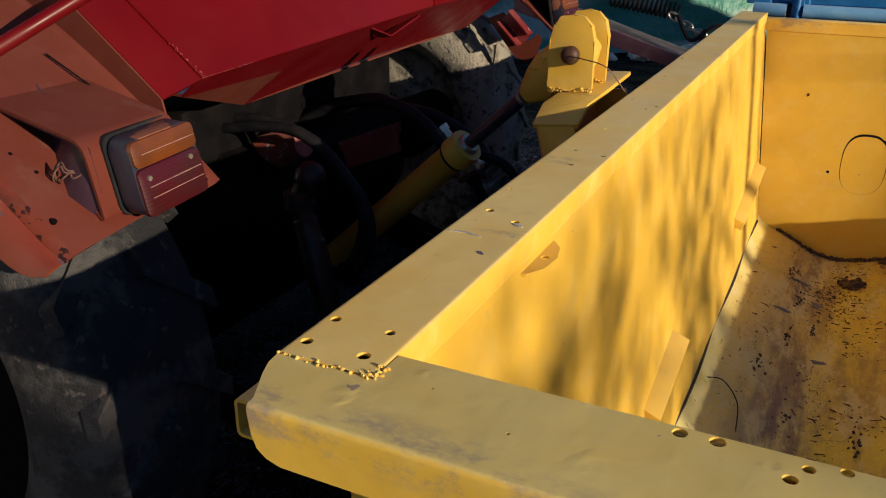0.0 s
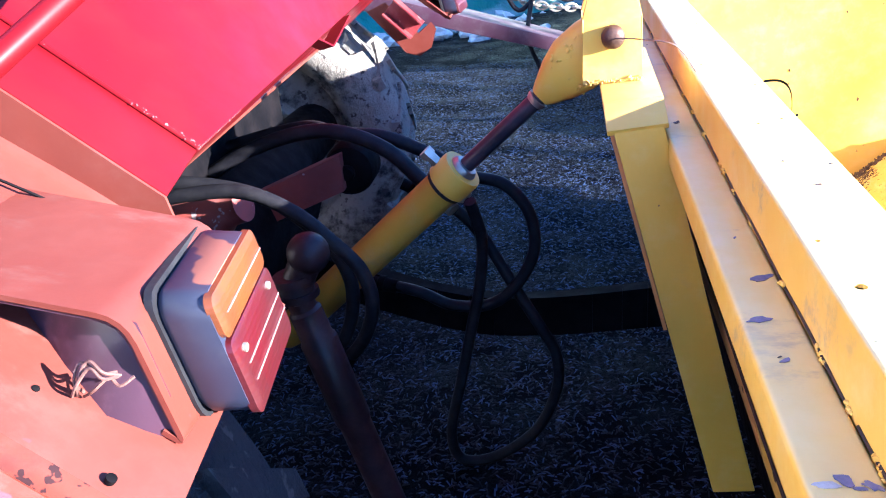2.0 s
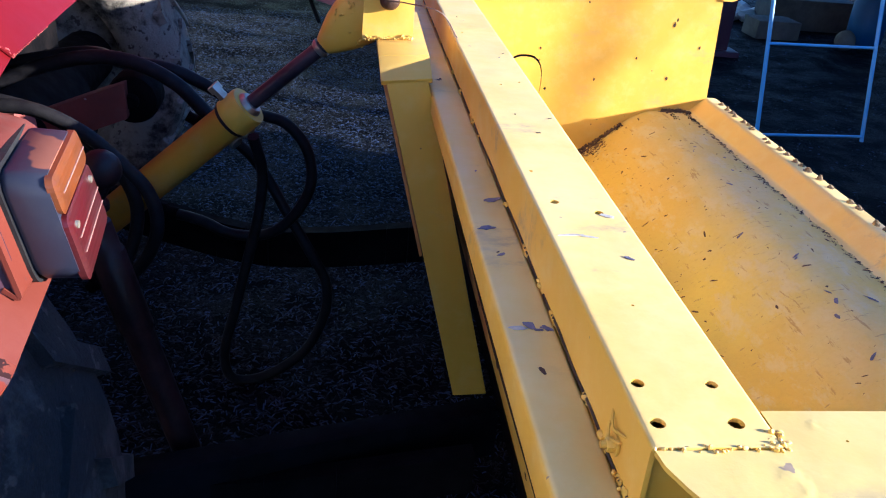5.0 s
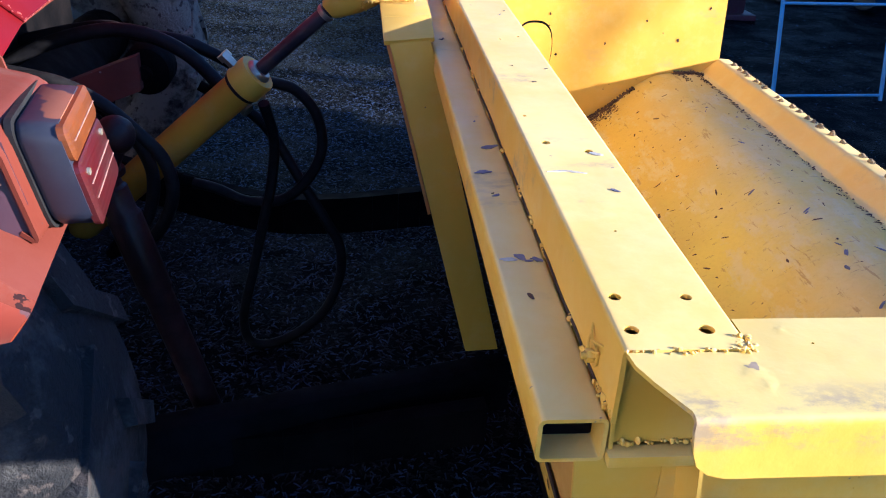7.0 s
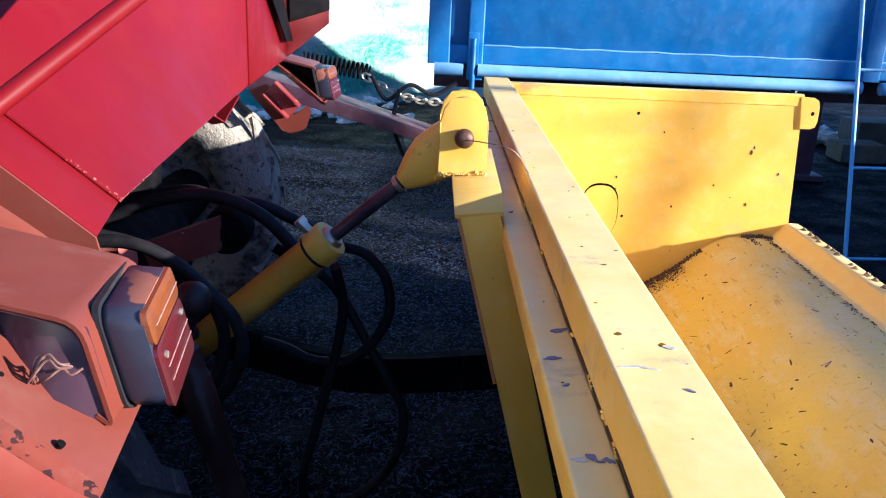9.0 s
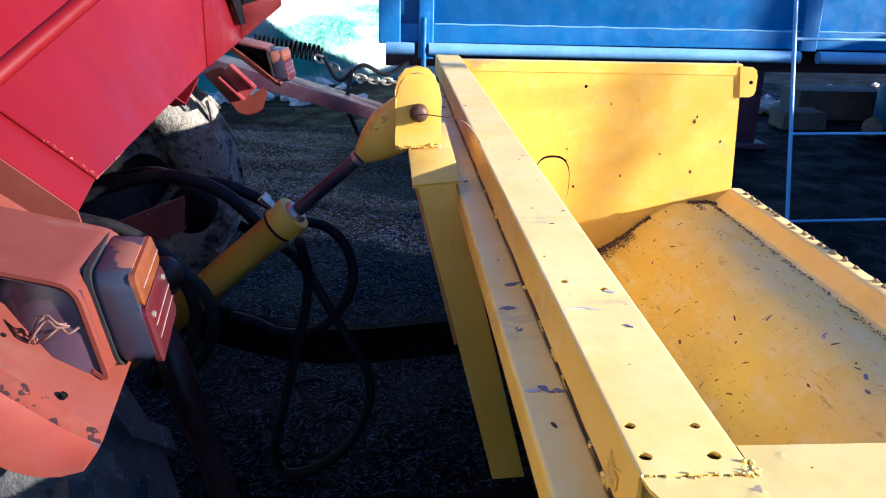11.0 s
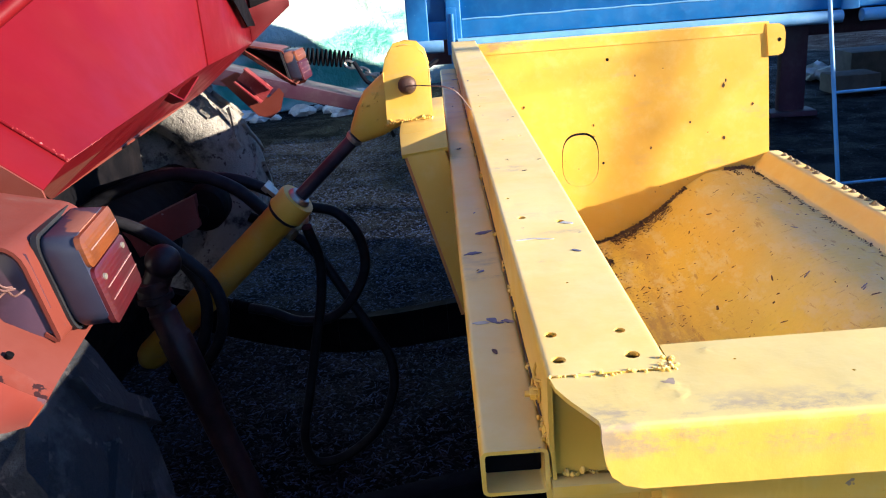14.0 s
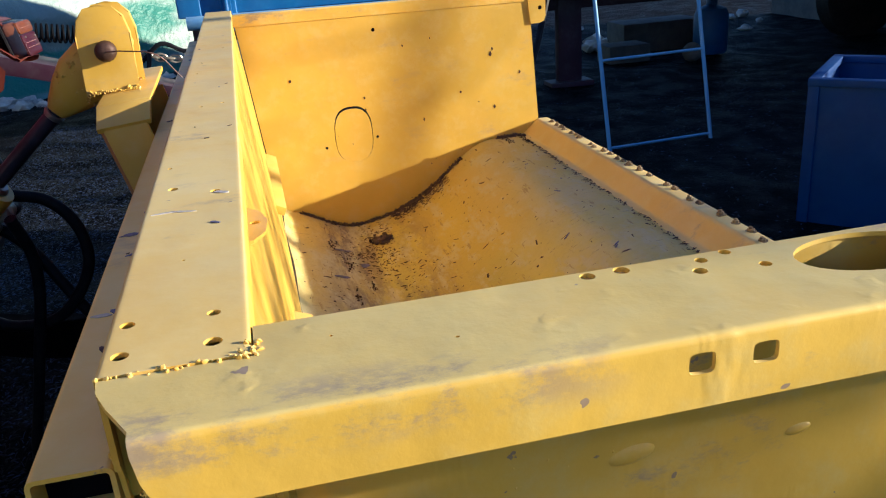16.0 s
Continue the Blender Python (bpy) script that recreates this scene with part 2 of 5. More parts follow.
STONE = plain("pale_stone", (0.5, 0.48, 0.45), (0.72, 0.70, 0.66), 0.85, 9.0, 0.0, 0.6, 0.01)
CONCRETE = plain("grey_concrete", (0.08, 0.08, 0.08), (0.12, 0.115, 0.11), 0.9, 9.0, 0.0, 0.5, 0.006)
PLASTER = plain("pale_bounce_wall_plaster", (0.40, 0.385, 0.37), (0.48, 0.465, 0.45), 0.9, 3.0, 0.0, 0.4, 0.004)
LEAF = plain("dull_green_leaf", (0.05, 0.08, 0.03), (0.09, 0.10, 0.04), 0.6, 5.0)
BARK = plain("grey_bark", (0.10, 0.085, 0.07), (0.18, 0.16, 0.14), 0.9, 14.0)
DIRTY_BOLT = plain("dusty_dirty_bolt", (0.30, 0.22, 0.11), (0.13, 0.09, 0.06), 0.8, 60.0)
RIB = plain("pale_lens_rib", (0.34, 0.20, 0.18), (0.24, 0.12, 0.11), 0.5, 60.0)
CHAFF = plain("brown_chaff", (0.050, 0.028, 0.024), (0.14, 0.080, 0.050), 0.85, 30.0)
DARK_GAP = plain("dark_joint_sealant", (0.018, 0.011, 0.008), (0.045, 0.026, 0.015), 0.8, 30.0)
CHIP = plain("bared_blue_grey_primer", (0.10, 0.10, 0.17), (0.19, 0.17, 0.26), 0.6, 60.0)
CHIP_PALE = plain("bared_pale_primer", (0.55, 0.53, 0.50), (0.36, 0.33, 0.33), 0.6, 60.0)
WIRE = plain("copper_brown_wire", (0.085, 0.036, 0.028), (0.16, 0.085, 0.068), 0.5, 60.0)


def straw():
    """Weathered bits of straw, each of its own tone, darkened and blued to paint in shade."""
    m, n, l, p = material("shade_blued_straw")
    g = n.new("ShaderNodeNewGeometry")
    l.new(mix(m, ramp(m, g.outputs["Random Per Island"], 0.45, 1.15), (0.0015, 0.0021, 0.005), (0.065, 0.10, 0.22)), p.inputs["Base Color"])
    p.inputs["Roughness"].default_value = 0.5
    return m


STRAW = straw()


def tyre_rubber(name, mud, lo, hi):
    m, n, l, p = material(name)
    col = mix(m, ramp(m, noise_node(m, 6.0, 8.0, 0.7), lo, hi), (0.008, 0.009, 0.014), mud)
    col = mix(m, ramp(m, noise_node(m, 38.0, 4.0), 0.60, 0.66), col, (0.06, 0.05, 0.05))
    l.new(col, p.inputs["Base Color"])
    p.inputs["Roughness"].default_value = 0.85
    bump(m, p, noise_node(m, 9.0, 8.0, 0.7), 0.9, 0.03)
    return m


# near tyre's mud is darkened to paint in the shade it stands in
TYRE = tyre_rubber("shade_darkened_muddy_rubber", (0.055, 0.054, 0.058), 0.48, 0.62)
TYRE_PALE = tyre_rubber("tyre_rubber_under_dried_mud", (0.27, 0.245, 0.21), 0.34, 0.50)


def lens(name, colour):
    m, n, l, p = material(name)
    l.new(mix(m, ramp(m, noise_node(m, 14.0, 6.0), 0.35, 0.7), colour, tuple(c * 0.6 + 0.006 for c in colour)), p.inputs["Base Color"])
    p.inputs["Roughness"].default_value = 0.34
    p.inputs["Coat Weight"].default_value = 0.1
    wave = n.new("ShaderNodeTexWave")
    wave.inputs["Scale"].default_value = 60.0
    wave.bands_direction = "Z"
    co = n.new("ShaderNodeTexCoord")
    l.new(co.outputs["Object"], wave.inputs["Vector"])
    bump(m, p, wave.outputs["Fac"], 0.15, 0.001)
    return m


LENS_RED = lens("red_lens_plastic", (0.055, 0.003, 0.006))
LENS_AMBER = lens("amber_lens_plastic", (0.15, 0.040, 0.007))


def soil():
    m, n, l, p = material("shade_darkened_soil")
    # soil kept near black and blue, painting in the sky-lit shade
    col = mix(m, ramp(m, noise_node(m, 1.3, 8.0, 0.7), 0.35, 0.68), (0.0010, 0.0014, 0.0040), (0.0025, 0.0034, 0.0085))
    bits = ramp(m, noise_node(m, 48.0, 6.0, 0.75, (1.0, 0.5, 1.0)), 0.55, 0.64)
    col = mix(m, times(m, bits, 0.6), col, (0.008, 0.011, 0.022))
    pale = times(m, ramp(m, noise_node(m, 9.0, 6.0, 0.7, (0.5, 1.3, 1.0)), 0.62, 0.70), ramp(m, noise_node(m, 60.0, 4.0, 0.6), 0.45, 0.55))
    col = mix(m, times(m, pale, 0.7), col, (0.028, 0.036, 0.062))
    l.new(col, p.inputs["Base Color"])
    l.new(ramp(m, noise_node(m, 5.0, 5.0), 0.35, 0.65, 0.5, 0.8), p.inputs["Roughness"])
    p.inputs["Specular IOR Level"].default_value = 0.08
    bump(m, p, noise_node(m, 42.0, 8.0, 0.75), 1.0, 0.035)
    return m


SOIL = soil()


def tarp_sheet():
    m, n, l, p = material("mint_tarpaulin")
    col = mix(m, ramp(m, noise_node(m, 0.9, 3.0, 0.5, (0.8, 0.8, 2.6)), 0.42, 0.52), (0.035, 0.19, 0.15), (0.28, 0.36, 0.34))
    l.new(col, p.inputs["Base Color"])
    p.inputs["Roughness"].default_value = 0.45
    bump(m, p, noise_node(m, 7.0, 5.0, 0.6), 0.9, 0.05)
    return m


TARP = tarp_sheet()


# ---- building helpers ----
def thing(name, at, label, category, group="", kind=""):
    ob = new(name)
    ob.empty_display_size = 0.1
    ob.location = W(at)
    return tagged(ob, label, category, group, kind)


def origin(ob):
    return ob.location + (origin(ob.parent) if ob.parent else Vector())


def part(name, bm, mat, parent=None, label="", sharp=38, seam_clean=True):
    """Links a bmesh drawn in the plan as one mesh under a thing."""
    if seam_clean:
        bmesh.ops.remove_doubles(bm, verts=bm.verts, dist=1e-5)
    bmesh.ops.recalc_face_normals(bm, faces=bm.faces)
    at = origin(parent) if parent else Vector()
    for v in bm.verts:
        v.co = W(v.co) - at
    me = bpy.data.meshes.new(name)
    for f in bm.faces:
        f.smooth = True
    bm.to_mesh(me)
    bm.free()
    me.set_sharp_from_angle(angle=radians(sharp))
    me.materials.append(mat)
    ob = new(name, me)
    if parent:
        ob.parent = parent
    return tagged(ob, label)


def fillet(path, r, steps=4):
    """The path in the plane with its inner corners rounded."""
    out = [Vector(path[0])]
    for a, b, c in zip(path, path[1:], path[2:]):
        a, b, c = Vector(a), Vector(b), Vector(c)
        k = min(r, (a - b).length * 0.45, (c - b).length * 0.45)
        p, q = b + (a - b).normalized() * k, b + (c - b).normalized() * k
        for i in range(steps + 1):
            s = i / steps
            out.append((1 - s) ** 2 * p + 2 * s * (1 - s) * b + s * s * q)
    return out + [Vector(path[-1])]


def smooth_path(pts, steps=6):
    """A Catmull-Rom curve through the points, in the plane or in space."""
    pts = [Vector(p) for p in pts]
    full = [pts[0] * 2 - pts[1], *pts, pts[-1] * 2 - pts[-2]]
    out = []
    for a, b, c, d in zip(full, full[1:], full[2:], full[3:]):
        for i in range(steps):
            s = i / steps
            out.append(0.5 * (2 * b + (c - a) * s + (2 * a - 5 * b + 4 * c - d) * s ** 2 + (3 * b - a - 3 * c + d) * s ** 3))
    return out + [pts[-1]]


AXES = {"x": lambda u, v, w: (w, u, v), "y": lambda u, v, w: (u, w, v), "z": lambda u, v, w: (u, v, w)}


def bent(bm, path, th, a, b, axis="y", cuts=1):
    """Sheet of the thickness th, bent along a path in the plane and running from a to b along the axis."""
    to3 = AXES[axis]
    path = [Vector(p) for p in path]
    lefts, rights = [], []
    for i, p in enumerate(path):
        d = (path[min(i + 1, len(path) - 1)] - path[max(i - 1, 0)]).normalized()
        n = Vector((-d.y, d.x)) * th / 2
        lefts.append(p + n), rights.append(p - n)
    rows = []
    for k in range(cuts + 1):
        w = a + (b - a) * k / cuts
        rows.append(([bm.verts.new(to3(p.x, p.y, w)) for p in lefts], [bm.verts.new(to3(p.x, p.y, w)) for p in rights]))
    n = len(path)
    for (l0, r0), (l1, r1) in zip(rows, rows[1:]):
        for i in range(n - 1):
            bm.faces.new((l0[i], l0[i + 1], l1[i + 1], l1[i]))
            bm.faces.new((r0[i], r1[i], r1[i + 1], r0[i + 1]))
        for i in (0, n - 1):
            bm.faces.new((l0[i], l1[i], r1[i], r0[i]))
    for l, r in (rows[0], rows[-1]):
        for i in range(n - 1):
            bm.faces.new((l[i], r[i], r[i + 1], l[i + 1]))
    return bm


def ring(cx, cy, rx, ry=None, n=14, power=1.0):
    ry = ry or rx
    out = []
    for i in range(n):
        c, s = math.cos(2 * math.pi * i / n), math.sin(2 * math.pi * i / n)
        out.append((cx + rx * math.copysign(abs(c) ** power, c), cy + ry * math.copysign(abs(s) ** power, s)))
    return out


def plate(bm, outer, holes, axis, a, b):
    """A flat plate with an outline and openings through it, from a to b along the axis."""
    to3 = AXES[axis]
    loops = [outer, *holes]
    low = [[bm.verts.new(to3(u, v, a)) for u, v in lp] for lp in loops]
    high = [[bm.verts.new(to3(u, v, b)) for u, v in lp] for lp in loops]
    pair = {l: h for ls, hs in zip(low, high) for l, h in zip(ls, hs)}
    edges = [bm.edges.new((lp[i], lp[(i + 1) % len(lp)])) for lp in low for i in range(len(lp))]
    made = bmesh.ops.triangle_fill(bm, edges=edges, use_beauty=True, use_dissolve=False)
    for f in [g for g in made["geom"] if isinstance(g, bmesh.types.BMFace)]:
        bm.faces.new([pair[v] for v in reversed(f.verts)])
    for ls, hs in zip(low, high):
        for i in range(len(ls)):
            j = (i + 1) % len(ls)
            bm.faces.new((ls[i], ls[j], hs[j], hs[i]))
    return bm


def box(bm, lo, hi, bevel=0.0):
    vs = [bm.verts.new((x, y, z)) for x in (lo[0], hi[0]) for y in (lo[1], hi[1]) for z in (lo[2], hi[2])]
    fs = [bm.faces.new([vs[i] for i in q]) for q in ((0, 1, 3, 2), (4, 6, 7, 5), (0, 4, 5, 1), (2, 3, 7, 6), (0, 2, 6, 4), (1, 5, 7, 3))]
    if bevel:
        es = list({e for f in fs for e in f.edges})
        bmesh.ops.bevel(bm, geom=es, offset=bevel, segments=2, affect="EDGES", profile=0.6)
    return bm


def slab(bm, corners, th, bevel=0.0):
    """A thick sheet over four or more corners in space."""
    cs = [Vector(c) for c in corners]
    n = (cs[1] - cs[0]).cross(cs[2] - cs[0]).normalized() * th
    a = [bm.verts.new(c) for c in cs]
    b = [bm.verts.new(c - n) for c in cs]
    fs = [bm.faces.new(a), bm.faces.new(list(reversed(b)))]
    for i in range(len(cs)):
        j = (i + 1) % len(cs)
        fs.append(bm.faces.new((a[i], b[i], b[j], a[j])))
    if bevel:
        es = list({e for f in fs for e in f.edges})
        bmesh.ops.bevel(bm, geom=es, offset=bevel, segments=2, affect="EDGES", profile=0.6)
    return bm


def frames(pts):
    pts = [Vector(p) for p in pts]
    side = None
    for i, p in enumerate(pts):
        d = (pts[min(i + 1, len(pts) - 1)] - pts[max(i - 1, 0)]).normalized()
        if side is None:
            side = d.orthogonal().normalized()
        side = (side - d * side.dot(d)).normalized()
        yield p, side, d.cross(side)


def tube(bm, pts, r, seg=10):
    """A round tube along a path in space; r is one radius or one for each point."""
    rs = r if isinstance(r, (list, tuple)) else [r] * len(pts)
    rings = []
    for (p, s, t), q in zip(frames(pts), rs):
        rings.append([bm.verts.new(p + q * (s * math.cos(2 * math.pi * i / seg) + t * math.sin(2 * math.pi * i / seg))) for i in range(seg)])
    for a, b in zip(rings, rings[1:]):
        for i in range(seg):
            j = (i + 1) % seg
            bm.faces.new((a[i], a[j], b[j], b[i]))
    bm.faces.new(rings[0]), bm.faces.new(list(reversed(rings[-1])))
    return bm


def turned(bm, start, way, profile, seg=20):
    """A body turned round the axis from start along way: pairs of distance and radius."""
    way = Vector(way).normalized()
    pts = [Vector(start) + way * d for d, _ in profile]
    s = way.orthogonal().normalized()
    t = way.cross(s)
    rings = [[bm.verts.new(p + r * (s * math.cos(2 * math.pi * i / seg) + t * math.sin(2 * math.pi * i / seg))) for i in range(seg)]
             for p, (_, r) in zip(pts, profile)]
    for a, b in zip(rings, rings[1:]):
        for i in range(seg):
            j = (i + 1) % seg
            bm.faces.new((a[i], a[j], b[j], b[i]))
    bm.faces.new(rings[0]), bm.faces.new(list(reversed(rings[-1])))
    return bm


def lumps(bm, spots, size, rng):
    """Small uneven beads, as of weld metal or clods."""
    for p in spots:
        r = size * rng.uniform(0.6, 1.4)
        m = Matrix.Translation(p) @ Euler([rng.uniform(0, 6) for _ in range(3)]).to_matrix().to_4x4() @ Matrix.Diagonal(
            (r * rng.uniform(0.8, 1.6), r * rng.uniform(0.7, 1.2), r * rng.uniform(0.6, 0.9), 1))
        bmesh.ops.create_icosphere(bm, subdivisions=1, radius=1.0, matrix=m)
    return bm


def flake(bm, cx, cy, z, rx, ry, rng, n=11, turn=0.0):
    """A thin ragged flake lying flat at the height z."""
    ring_pts = []
    for i in range(n):
        a = 2 * math.pi * i / n
        k = rng.uniform(0.55, 1.1)
        u, v = rx * k * math.cos(a), ry * k * math.sin(a)
        ring_pts.append((cx + u * math.cos(turn) - v * math.sin(turn), cy + u * math.sin(turn) + v * math.cos(turn)))
    return plate(bm, ring_pts, [], "z", z, z + 0.0007)


B = bmesh.new

# ---- ground ----
def build_ground():
    rng = random.Random(3)
    bm = B()
    xs = [-400, -120, -40, -14, -8] + [-5 + 0.2 * i for i in range(61)] + [10, 14, 40, 120, 400]
    ys = [-400, -120, -40, -12, -5, -3] + [-2 + 0.2 * i for i in range(66)] + [14, 20, 40, 120, 400]
    grid = []
    for x in xs:
        row = []
        for y in ys:
            near = -6 < x < 9 and -4 < y < 12
            z = -1.02 + (0.045 * noise.noise(Vector((x * 0.9, y * 0.9, 0))) + 0.02 * noise.noise(Vector((x * 2.7, y * 2.7, 4))) if near else 0)
            row.append(bm.verts.new((x, y, min(z, -0.985))))
        grid.append(row)
    for a, b in zip(grid, grid[1:]):
        for j in range(len(ys) - 1):
            bm.faces.new((a[j], b[j], b[j + 1], a[j + 1]))
    ob = part("ground", bm, SOIL, None, "trodden farmyard soil darkened and blued as shade, strewn with straw", 180, False)
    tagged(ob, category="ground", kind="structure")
    bm = B()
    for _ in range(70000):
        x, y = rng.uniform(-1.5, 0.3), 0.5 + 6.0 * rng.random() ** 1.3
        if rng.random() < 0.25:
            x, y = rng.uniform(-3, 6), rng.uniform(2, 9)
        z = -1.02 + 0.045 * noise.noise(Vector((x * 0.9, y * 0.9, 0))) + 0.02 * noise.noise(Vector((x * 2.7, y * 2.7, 4)))
        z = min(z, -0.985) + 0.004
        a, ln, w = rng.uniform(0, 6.3), rng.uniform(0.004, 0.012), rng.uniform(0.0009, 0.0021)
        d, s = Vector((math.cos(a), math.sin(a), rng.uniform(-0.3, 0.3))) * ln, Vector((-math.sin(a), math.cos(a), 0)) * w
        p = Vector((x, y, z + 0.004))
        q = [bm.verts.new(v) for v in (p - d - s, p + d - s, p + d + s, p - d + s, p + Vector((0, 0, 0.004)))]
        for i in range(4):
            bm.faces.new((q[i], q[(i + 1) % 4], q[4]))
    ob = part("straw_litter", bm, STRAW, None, "scattered bits of straw on soil, darkened and blued as shade", 180, False)
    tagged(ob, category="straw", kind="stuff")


build_ground()

# ---- harvester header ----
header = thing("harvester_header", (0.6, 1.5, -1.02), "yellow painted steel harvester header trough with a dented worn rim", "header")
TROUGH_LINE = [(0.186, -0.815), (0.225, -0.852), (0.29, -0.872), (0.43, -0.940), (0.54, -0.952), (0.70, -0.912), (0.86, -0.825),
               (1.0, -0.712), (1.10, -0.655), (1.20, -0.642), (1.295, -0.640)]


def small_holes(spots):
    return [ring(x, y, r, n=12) for x, y, r in spots]


def build_rim():
    rng = random.Random(11)
    bm = B()
    bent(bm, fillet([(0.010, -0.070), (0.010, -0.002), (0.0145, -0.002)], 0.004), 0.004, 0.004, 2.99)
    bent(bm, fillet([(0.1015, -0.002), (0.106, -0.002), (0.106, -0.034)], 0.004), 0.004, 0.004, 2.99)
    bent(bm, [(0.106, -0.034), (0.100, -0.040)], 0.004, 0.047, 2.99)
    spots = [(0.0215, 0.031, 0.0062), (0.082, 0.031, 0.0066), (0.0215, 0.080, 0.0056), (0.082, 0.079, 0.0052), (0.033, 0.434, 0.0058),
             (0.079, 0.407, 0.0056), (0.024, 0.53, 0.0028), (0.05, 0.93, 0.0028), (0.085, 0.95, 0.0028), (0.03, 1.32, 0.003), (0.08, 1.75, 0.003),
             (0.055, 0.20, 0.0016)]
    plate(bm, [(0.0145, 0.004), (0.1015, 0.004), (0.1015, 1.0), (0.1015, 2.99), (0.0145, 2.99), (0.0145, 1.0)], small_holes(spots), "z", -0.004, 0.0)
    rail = part("rear_rail", bm, YELLOW_RUBBED, header, "rubbed yellow rear rail with drilled bolt holes")
    bm = B()
    outline = [(0.010, 0.002), (0.1085, 0.002), (0.1085, 0.047), (0.7, 0.050), (1.395, 0.050), (1.395, -0.066), (0.7, -0.066), (0.036, -0.066),
               (0.029, -0.052), (0.020, -0.034), (0.012, -0.014)]
    spots = [(0.357, 0.040, 0.0062), (0.385, 0.041, 0.0066), (0.438, 0.018, 0.0058), (0.449, 0.036, 0.005), (0.474, 0.044, 0.005), (0.489, 0.012, 0.005),
             (0.24, -0.02, 0.0015), (0.16, 0.012, 0.0012)]
    plate(bm, outline, small_holes(spots) + [ring(0.575, 0.006, 0.062, 0.036, 28), ring(0.9, 0.0, 0.03, 0.03, 18)], "z", -0.005, -0.001)
    bent(bm, fillet([(-0.066, -0.003), (-0.074, -0.003), (-0.074, -0.012)], 0.007), 0.004, 0.036, 1.395, "x")
    flange = [(0.036, -0.012), (0.0385, -0.030), (0.043, -0.042), (0.052, -0.0495), (0.066, -0.0535), (0.7, -0.0535), (1.395, -0.0535), (1.395, -0.012), (0.7, -0.012)]
    slots = [ring(x, -0.0205, 0.0095, 0.0078, 16, 0.45) for x in (0.387, 0.433)]
    plate(bm, flange, slots, "y", -0.076, -0.072)
    part("end_rail", bm, END_RAIL, header, "scuffed yellow end rail with slots and a large oval opening")
    bm = B()
    lumps(bm, [(0.010 + 0.0045 * i + rng.uniform(-0.002, 0.002), 0.003 + rng.uniform(-0.003, 0.003), -0.0008) for i in range(23)], 0.0019, rng)
    lumps(bm, [(0.103 + rng.uniform(-0.006, 0.010), 0.012 + rng.uniform(-0.008, 0.012), -0.001) for i in range(14)], 0.0024, rng)
    tagged(part("weld_seam", bm, YELLOW_RUBBED, header, "lumpy painted weld bead"), kind="stuff")
    bm = B()
    y = 0.02
    while y < 2.4:
        for _ in range(rng.randint(2, 7)):
            lumps(bm, [(0.0075, y, -0.066 + rng.uniform(-0.002, 0.003))], 0.0034, rng)
            y += 0.006
        y += rng.uniform(0.02, 0.16)
    tagged(part("weld_seam", bm, YELLOW, header, "broken weld bead along the tube"), kind="stuff")
    for spots, mat, label in ((((-0.009, 0.586, -0.0655, 0.017, 0.006, 0.5), (-0.031, 0.496, -0.0655, 0.013, 0.006, 0.2), (-0.020, 0.268, -0.0655, 0.007, 0.008, 0.8),
                               (-0.003, 0.262, -0.0655, 0.0045, 0.009, 0.9), (0.0, 2.3, -0.0655, 0.02, 0.012, 0.0), (-0.02, 2.1, -0.0655, 0.018, 0.01, 1.0)), CHIP, "bare blue-grey patch in the paint"),
                              (((0.086, 0.398, 0.0002, 0.010, 0.004, 2.6), (0.032, 0.345, 0.0002, 0.016, 0.0025, 0.1), (0.050, 0.342, 0.0002, 0.012, 0.002, 2.9),
                                (-0.033, 0.262, -0.0655, 0.012, 0.004, 0.1)), CHIP_PALE, "bare pale patch in the paint")):
        for cx, cy, z, rx, ry, turn in spots:
            part("paint_chip", flake(B(), cx, cy, z, rx, ry, rng, 11, turn), mat, header, label)
    for _ in range(18):
        if rng.random() < 0.55:
            cx, z = rng.uniform(-0.042, 0.0), -0.0655
        else:
            cx, z = rng.uniform(0.02, 0.098), 0.0002
        r = rng.choice((0.0015, 0.002, 0.003, 0.004))
        part("paint_chip", flake(B(), cx, rng.uniform(0.1, 2.3), z, r * 1.8, r * 0.8, rng, 9, rng.uniform(0, 3)), CHIP if rng.random() < 0.5 else BOLT_DARK, header, "small bare mark in the paint")
    return rail


build_rim()


def hollow(bm, x0, x1, z0, z1, wall, y0, y1, r=0.006):
    """A hollow rectangular tube along y, open at its ends."""
    def loop(a, b, c, d, q):
        pts = []
        for cx, cz, s in ((b - q, d - q, 0), (a + q, d - q, 1), (a + q, c + q, 2), (b - q, c + q, 3)):
            for i in range(4):
                t = math.pi / 2 * (s + i / 3)
                pts.append((cx + q * math.cos(t), cz + q * math.sin(t)))
        return pts
    outer, inner = loop(x0, x1, z0, z1, r), loop(x0 + wall, x1 - wall, z0 + wall, z1 - wall, r * 0.5)
    n = len(outer)
    rows = [[bm.verts.new((u, y, v)) for u, v in lp] for lp in (outer, inner) for y in (y0, y1)]
    o0, o1, i0, i1 = rows
    for a, b in ((o0, o1), (i1, i0), (i0, o0), (o1, i1)):
        for k in range(n):
            j = (k + 1) % n
            bm.faces.new((a[k], a[j], b[j], b[k]))
    return bm


